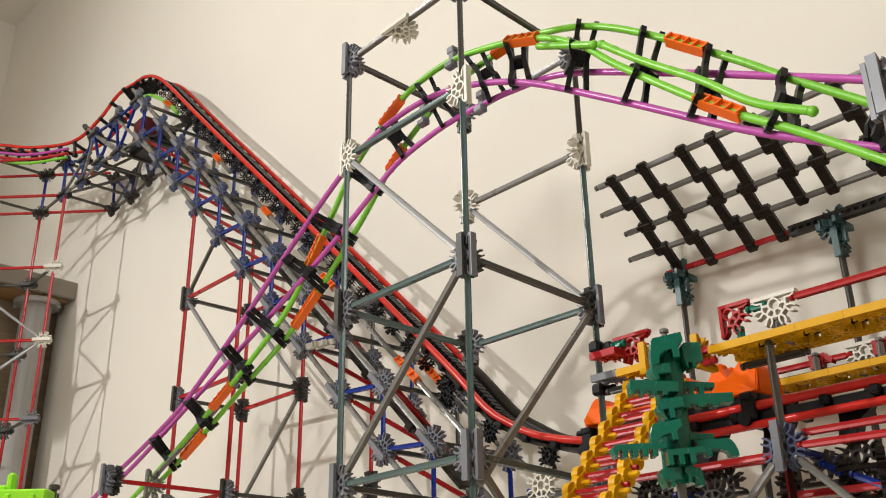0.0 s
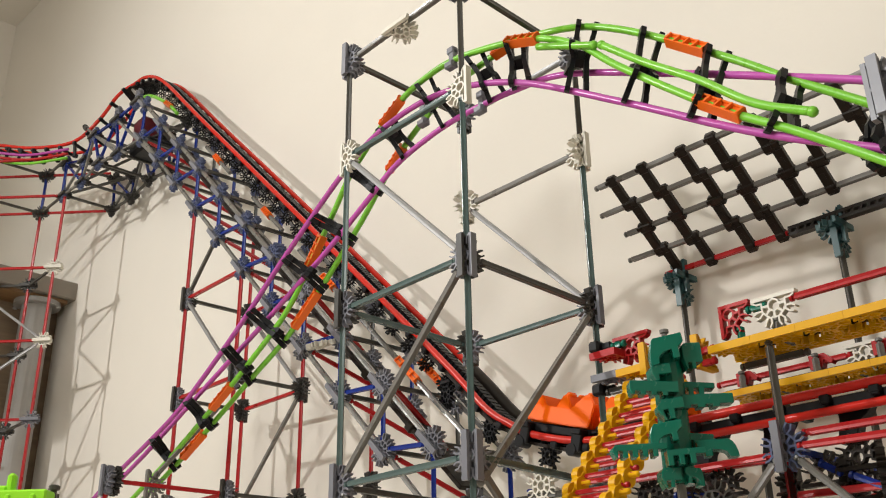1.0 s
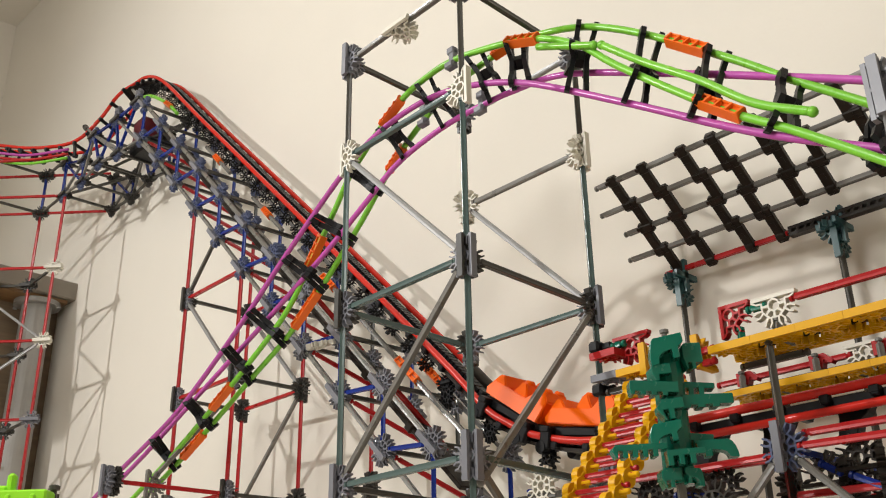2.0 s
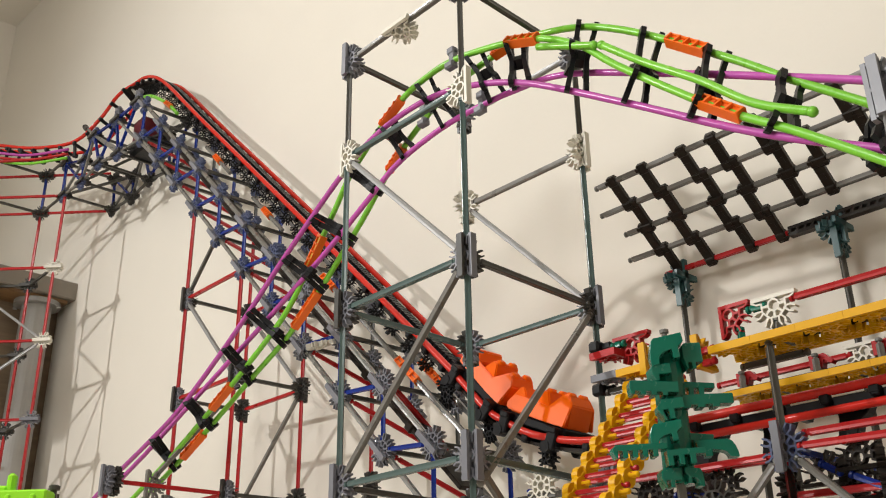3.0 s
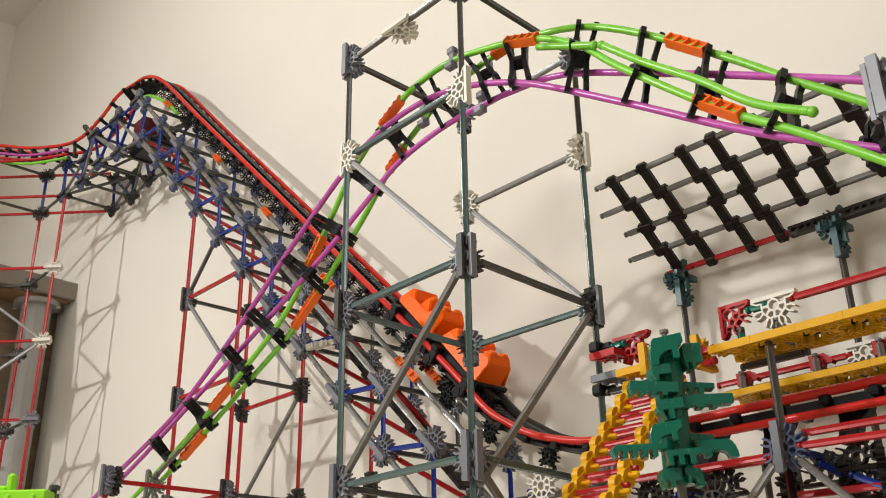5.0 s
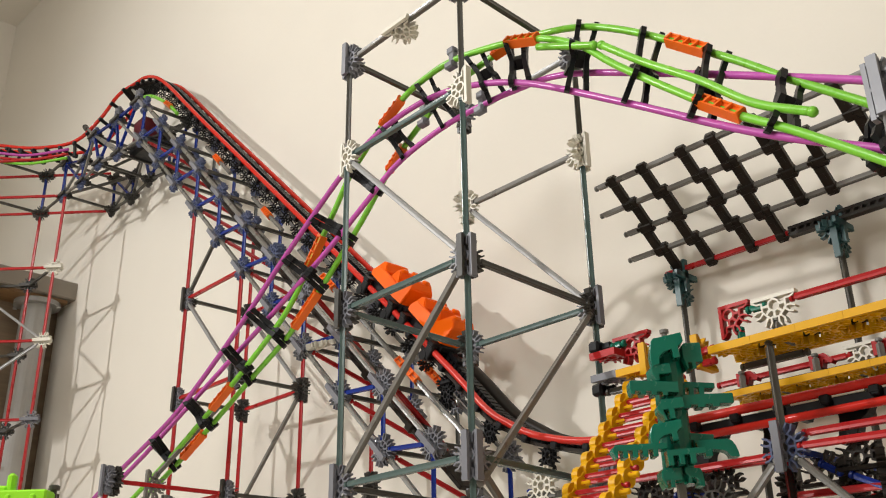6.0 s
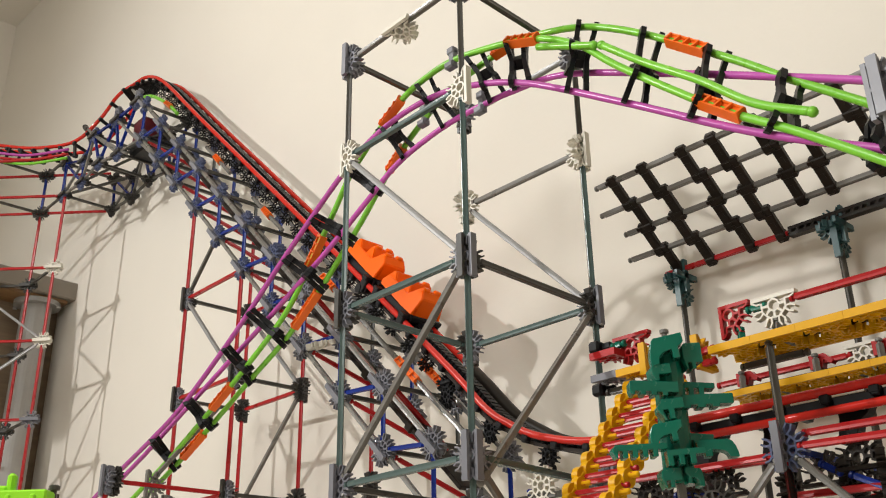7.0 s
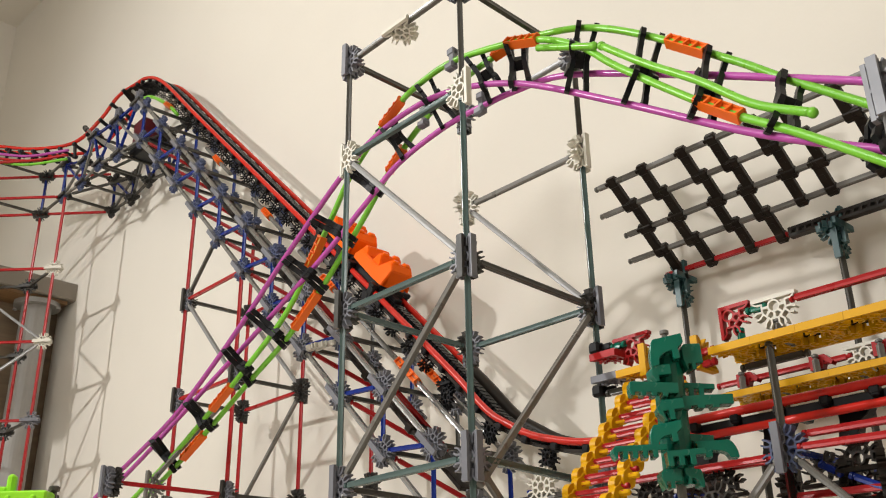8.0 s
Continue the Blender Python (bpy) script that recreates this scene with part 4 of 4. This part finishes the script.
def build_ladder_chain():
    """A drive chain of yellow links with red rungs, rising beside the column."""
    t = thing("drive_chain", "chain of yellow links and thin red rungs rising to the station", "toy chain", G(0.09, -0.05, 0.25))
    lo, hi = G(0.028, -0.033, 0.250), G(0.137, -0.038, 0.374)
    d = (hi - lo).normalized()
    n = d.cross(BX)
    count = 10
    step = (hi - lo).length / count
    bm = bmesh.new()
    for x, y in ((0.0, 0.0), (step * 0.5, 0.0022)):
        cylinder_into(bm, 0.0068, Vector((x, y - 0.0028, y)), Vector((x, y + 0.0028, y)), 18)
    box_into(bm, (step * 0.8, 0.0046, 0.0085), Matrix.Translation((step * 0.3, 0.001, 0.0008)), 0.0012)
    box_into(bm, (0.004, 0.010, 0.004), Matrix.Translation((step * 0.1, -0.006, 0.001)), 0.001)
    link = finish("link", bm, YELLOW)
    bm = bmesh.new()
    bmesh.ops.create_uvsphere(bm, u_segments=8, v_segments=5, radius=0.0016)
    dot = finish("pin", bm, YELLOW, True)
    for i in range(count + 1):
        p = lo + d * (step * i)
        for s, b in ((0, 0.0), (1, -0.041)):
            part("link", link, t, axes(p + BX * b, d, BX), "yellow chain link")
            part("pin", dot, t, Matrix.Translation(p + BX * (b + 0.003)))
        for k in (0.1, 0.5):
            q = p + d * step * k + n * 0.001
            rod(t, q + BX * 0.002, q - BX * 0.048, RED, 0.0, 0.0022, name="rung")


build_ladder_chain()


def build_green_mast():
    """A stack of dark green clips on a grey rod."""
    t = thing("green_mast", "stack of dark green clip pieces on a grey rod", "toy mast", G(0.03, -0.15, 0))
    base = G(0.036, -0.150, 0) + Vector((-0.0062, 0, -0.0038))
    rod(t, base, base + UP * 0.22, GREY, 0.0)
    rod(t, base + UP * 0.22, base + UP * 0.3835, GREY, 0.0)

    def clip(name, outline, x, z, depth, out, tilt=0.0):
        """One moulded clip: an outline seen from the front, given its depth. out: how far it stands out before the rod."""
        bm = bmesh.new()
        rows = [[bm.verts.new((px, y, pz)) for px, pz in outline] for y in (-depth / 2, depth / 2)]
        bm.faces.new(rows[0])
        bm.faces.new(rows[1])
        for k in range(len(outline)):
            n = (k + 1) % len(outline)
            bm.faces.new((rows[0][k], rows[0][n], rows[1][n], rows[1][k]))
        bmesh.ops.recalc_face_normals(bm, faces=bm.faces)
        bmesh.ops.bevel(bm, geom=list(bm.edges), offset=0.0004, segments=1, affect="EDGES")
        m = Matrix.Translation(base + UP * z + Vector((x, -out, 0))) @ Matrix.Rotation(radians(-tilt), 4, "Y") @ Matrix.Rotation(radians(7 * math.sin(900 * z)), 4, "Z")
        part(name, finish(name, bm, GREEN), t, m)

    def comb(w, h, teeth, cut, taper=0.0):
        """A straight spine with short teeth below it."""
        pts = [(-w / 2, -taper), (-w / 2, -h * 0.55), (-w / 2 + taper, -h)]
        for k in range(teeth):
            x0 = -w / 2 + w * (k + 0.5) / (teeth + 0.5)
            pts += [(x0, -h), (x0, -h + cut), (x0 + w * 0.5 / (teeth + 0.5), -h + cut), (x0 + w * 0.5 / (teeth + 0.5), -h)]
        return pts[:-1] + [(w / 2, -h + cut), (w / 2, 0), (-w / 2 + taper, 0)]

    def hook(w, h, left=True):
        """A spine that curves down at one end."""
        pts = [(w / 2, 0), (w / 2, -h * 0.34), (w * 0.32, -h * 0.5), (w * 0.32, -h * 0.9), (w * 0.14, -h * 0.9), (w * 0.14, -h * 0.55), (-w * 0.08, -h * 0.6)]
        for k in range(6):
            a = radians(95 + 17 * k)
            pts.append((-w * 0.10 + w * 0.17 * math.cos(a), -h + h * 0.36 * math.sin(a)))
        for k in reversed(range(7)):
            a = radians(92 + 15 * k)
            pts.append((-w * 0.06 + w * 0.44 * math.cos(a), -h + h * 0.97 * min(1.0, 1.25 * math.sin(a))))
        return pts if left else [(-x, z) for x, z in reversed(pts)]
    for name, outline, x, z, depth, out, tilt in (
            ("hooked_clip", hook(0.0225, 0.017), -0.0045, 0.3745, 0.010, 0.011, 9), ("clip", comb(0.0125, 0.0165, 2, 0.004, 0.002), 0.0125, 0.3715, 0.013, 0.003, 4),
            ("clip", comb(0.0125, 0.0105, 1, 0.004, 0.002), -0.0085, 0.3570, 0.012, 0.008, 6), ("clip", comb(0.0225, 0.0085, 3, 0.005), 0.0165, 0.3485, 0.010, -0.004, -4),
            ("clip", comb(0.0300, 0.0086, 4, 0.0022, 0.001), -0.0135, 0.3455, 0.010, 0.012, -3), ("clip", comb(0.0310, 0.0080, 3, 0.0018), 0.0195, 0.3385, 0.010, 0.006, 2),
            ("clip", comb(0.0165, 0.0125, 2, 0.006, 0.004), -0.0050, 0.3350, 0.011, 0.010, 7), ("hooked_clip", hook(0.0210, 0.0135), -0.0100, 0.3205, 0.010, 0.012, 8),
            ("clip", comb(0.0180, 0.0095, 3, 0.005), 0.0140, 0.3165, 0.010, -0.004, -3), ("clip", comb(0.0330, 0.0078, 5, 0.0042, 0.002), -0.0260, 0.3075, 0.010, 0.012, 2),
            ("hooked_clip", hook(0.0240, 0.0110, False), 0.0225, 0.3115, 0.009, 0.004, 3), ("clip", comb(0.0230, 0.0090, 3, 0.0055), 0.0010, 0.3040, 0.010, 0.014, 4),
            ("clip", comb(0.0120, 0.0115, 2, 0.004, 0.002), -0.0085, 0.2940, 0.011, 0.008, 3), ("hooked_clip", hook(0.0120, 0.0105, False), 0.0060, 0.2945, 0.010, 0.006, -4)):
        clip(name, outline, x, z, depth, out, tilt)
    bm = bmesh.new()
    cylinder_into(bm, 0.0095, Vector((0, 0.002, -0.042)), Vector((0, 0.002, 0.040)), 16)
    part("hub", finish("hub", bm, GREEN), t, Matrix.Translation(base + UP * 0.328))


build_green_mast()

# ---- near corner ----


def build_near_corner():
    t = thing("toy_scaffold", "grey connectors and red rods at the foot of the arch", "toy frame", G(0, 0.6, 0))
    p = G(0.0, 0.60, 0.382)
    connector(t, p, UP, -BX, CONN, 5)
    connector(t, p + AX * 0.01, UP, -BX, CONN_DARK, 8)
    connector(t, p, UP, AX, CONN, 5)
    rod(t, p, G(0.152, 0.595, 0.38), RED)
    rod(t, G(0, 0.6, 0.0), p, RED)
    rod(t, p + UP * 0.0 + AX * 0.075, G(0.075, 0.6, 0.30), GREY)
    connector(t, p + AX * 0.055, UP, AX, GREY, 5)
    rod(t, p + AX * 0.05 + UP * 0.0, G(0.152, 0.62, 0.50), GREY)
    g = thing("lime_clip", "bright lime flat connector with an upright peg", "toy connector", G(-0.283, 0.07, 0))
    q = G(-0.283, 0.046, 0.270)
    bm = bmesh.new()
    box_into(bm, (0.064, 0.012, 0.0065), Matrix.Translation((-0.0182, 0, 0)), 0.001)
    box_into(bm, (0.060, 0.009, 0.004), Matrix.Translation((-0.0200, 0.002, -0.0045)), 0.0008)
    for x in (-0.034, -0.020, -0.006, 0.007):
        box_into(bm, (0.003, 0.014, 0.010), Matrix.Translation((x, 0, -0.004)), 0.0008)
    box_into(bm, (0.0045, 0.005, 0.013), Matrix.Translation((-0.0078, 0, 0.006)), 0.0014)
    box_into(bm, (0.014, 0.006, 0.004), Matrix.Translation((-0.016, 0, 0.004)), 0.001)
    part("body", finish("body", bm, LIME_BRIGHT), g, Matrix.Translation(q) @ Matrix.Rotation(-0.03, 4, "Z"))
    rod(g, q + Vector((0.0118, 0.008, -0.268)), q + Vector((0.0118, 0.008, 0.0075)), DARK, 0.0)


build_near_corner()

# ---- train ----


def build_car():
    """Car in its own space: x forward along the track, y to the near side, z up from the rail heads."""
    t = thing("coaster_car", "bright orange roller coaster car on a black chassis", "toy car", (0, 0, 0), "cars of the train")

    def wedge(pts, y0, y1, bevel=0.0012, lean=0.0):
        bm = bmesh.new()
        pts = [(x * 0.92, z) for x, z in pts]
        a = [bm.verts.new((x, y0 + lean * (z - 0.01), z)) for x, z in pts]
        b = [bm.verts.new((x, y1 + lean * (z - 0.01), z)) for x, z in pts]
        bm.faces.new(a)
        bm.faces.new(list(reversed(b)))
        for i in range(len(pts)):
            j = (i + 1) % len(pts)
            bm.faces.new((a[i], a[j], b[j], b[i]))
        bmesh.ops.recalc_face_normals(bm, faces=bm.faces)
        if bevel:
            bmesh.ops.bevel(bm, geom=list(bm.edges), offset=bevel, segments=2, affect="EDGES")
        return bm
    w = 0.0208
    # side panels: long low sides, higher at the rear
    side_pts = [(0.046, 0.015), (0.049, 0.021), (0.041, 0.0315), (0.012, 0.030), (-0.013, 0.029), (-0.029, 0.0455), (-0.036, 0.0455), (-0.045, 0.036), (-0.045, 0.0130), (-0.02, 0.0125)]
    for s in (1, -1):
        y0, y1 = (w + 0.0005, w + 0.004) if s > 0 else (-w - 0.004, -w - 0.0005)
        part("side_panel", finish("side_panel", wedge(side_pts, y0, y1, 0.0009, -0.25 * s), CAR_ORANGE), t)
    part("floor_pan", finish("floor_pan", wedge([(0.044, 0.0125), (0.044, 0.016), (-0.043, 0.016), (-0.043, 0.012)], -w + 0.003, w - 0.003, 0.0005), CAR_ORANGE), t)
    nose = [(0.050, 0.014), (0.0515, 0.022), (0.037, 0.0395), (0.030, 0.0405), (0.022, 0.029), (0.030, 0.014)]
    part("nose", finish("nose", wedge(nose, -w + 0.002, w - 0.002), CAR_ORANGE), t)
    seat = [(0.018, 0.013), (0.013, 0.026), (0.001, 0.0435), (-0.006, 0.0435), (-0.0125, 0.031), (-0.0125, 0.013)]
    part("seat", finish("seat", wedge(seat, -w + 0.0035, w - 0.0035), CAR_ORANGE), t)
    rear = [(-0.012, 0.013), (-0.018, 0.028), (-0.029, 0.0448), (-0.036, 0.0448), (-0.0445, 0.036), (-0.0445, 0.012)]
    part("seat", finish("seat", wedge(rear, -w + 0.0035, w - 0.0035), CAR_ORANGE), t)
    bm = bmesh.new()
    for y in (-0.009, 0.009):
        for x, z in ((-0.0025, 0.0435), (-0.030, 0.0448)):
            box_into(bm, (0.008, 0.011, 0.006), Matrix.Translation((x, y, z)), 0.002)
    part("headrests", finish("headrests", bm, CAR_ORANGE), t)
    bm = bmesh.new()
    box_into(bm, (0.084, 0.040, 0.0095), Matrix.Translation((0, 0, 0.0070)), 0.0015)
    box_into(bm, (0.022, 0.030, 0.013), Matrix.Translation((0.049, 0, 0.004)), 0.003)
    box_into(bm, (0.010, 0.036, 0.006), Matrix.Translation((0.055, 0, 0.010)), 0.002)
    box_into(bm, (0.03, 0.012, 0.006), Matrix.Translation((-0.047, 0, 0.004)), 0.001)
    part("chassis", finish("chassis", bm, BLACK), t, None, "black chassis")
    for x in (0.036, -0.034):
        for s in (1, -1):
            bm = bmesh.new()
            box_into(bm, (0.013, 0.0055, 0.021), Matrix.Translation((x, s * 0.0275, -0.001)), 0.0012)
            box_into(bm, (0.012, 0.012, 0.006), Matrix.Translation((x, s * 0.026, 0.008)), 0.001)
            arm = part("wheel_arm", finish("wheel_arm", bm, BLACK), t, None, "black wheel bracket")
            bm = bmesh.new()
            cylinder_into(bm, 0.0062, Vector((x + 0.004, s * 0.031, -0.010)), Vector((x + 0.004, s * 0.0175, -0.010)), 14)
            part("wheel", finish("wheel", bm, BLACK), arm, None, "small black wheel")
            bm = bmesh.new()
            cylinder_into(bm, 0.0045, Vector((x, s * 0.026, 0.0065)), Vector((x, s * 0.0175, 0.0065)), 12)
            part("wheel", finish("wheel", bm, BLACK), arm, None, "small black wheel")
    return t


car = build_car()
for piece in car.children_recursive:
    piece.data.transform(Matrix.Scale(0.93, 4))
car_behind = copy_thing(car, Matrix())

# ---- motion ----
CENTRE = smooth_path([G(0.23, b, z) for b, z in PROFILE], 24)
STATIONS = [0.0]
for _p, _q in zip(CENTRE, CENTRE[1:]):
    STATIONS.append(STATIONS[-1] + (_q - _p).length)


def on_track(s):
    """The place on the track's centre line s metres from its start."""
    i = max(k for k, v in enumerate(STATIONS[:-1]) if v <= s)
    return CENTRE[i].lerp(CENTRE[i + 1], (s - STATIONS[i]) / (STATIONS[i + 1] - STATIONS[i]))


def car_pose(s):
    p, q = on_track(s + 0.034), on_track(s - 0.034)
    return axes((p + q) / 2 + UP * 0.0, p - q, -AX)


NOSE_AT = [(0.0, 0.521), (0.5, 0.560), (1.0, 0.599), (1.7, 0.650), (2.25, 0.682), (2.8, 0.713), (3.4, 0.751), (4.0, 0.787), (4.7, 0.842), (5.25, 0.883),
           (5.8, 0.924), (6.4, 0.966), (7.0, 1.007), (7.5, 1.047), (8.0, 1.084)]


def nose_at(t):
    for (t0, s0), (t1, s1) in zip(NOSE_AT, NOSE_AT[1:]):
        if t <= t1:
            return s0 + (s1 - s0) * (t - t0) / (t1 - t0)
    return NOSE_AT[-1][1]


def motions():
    times = [0.25 * k for k in range(33)]
    walk(car, [(t, car_pose(nose_at(t) - 0.0335)) for t in times])
    walk(car_behind, [(t, car_pose(nose_at(t) - 0.0335 - 0.0955)) for t in times])


motions()
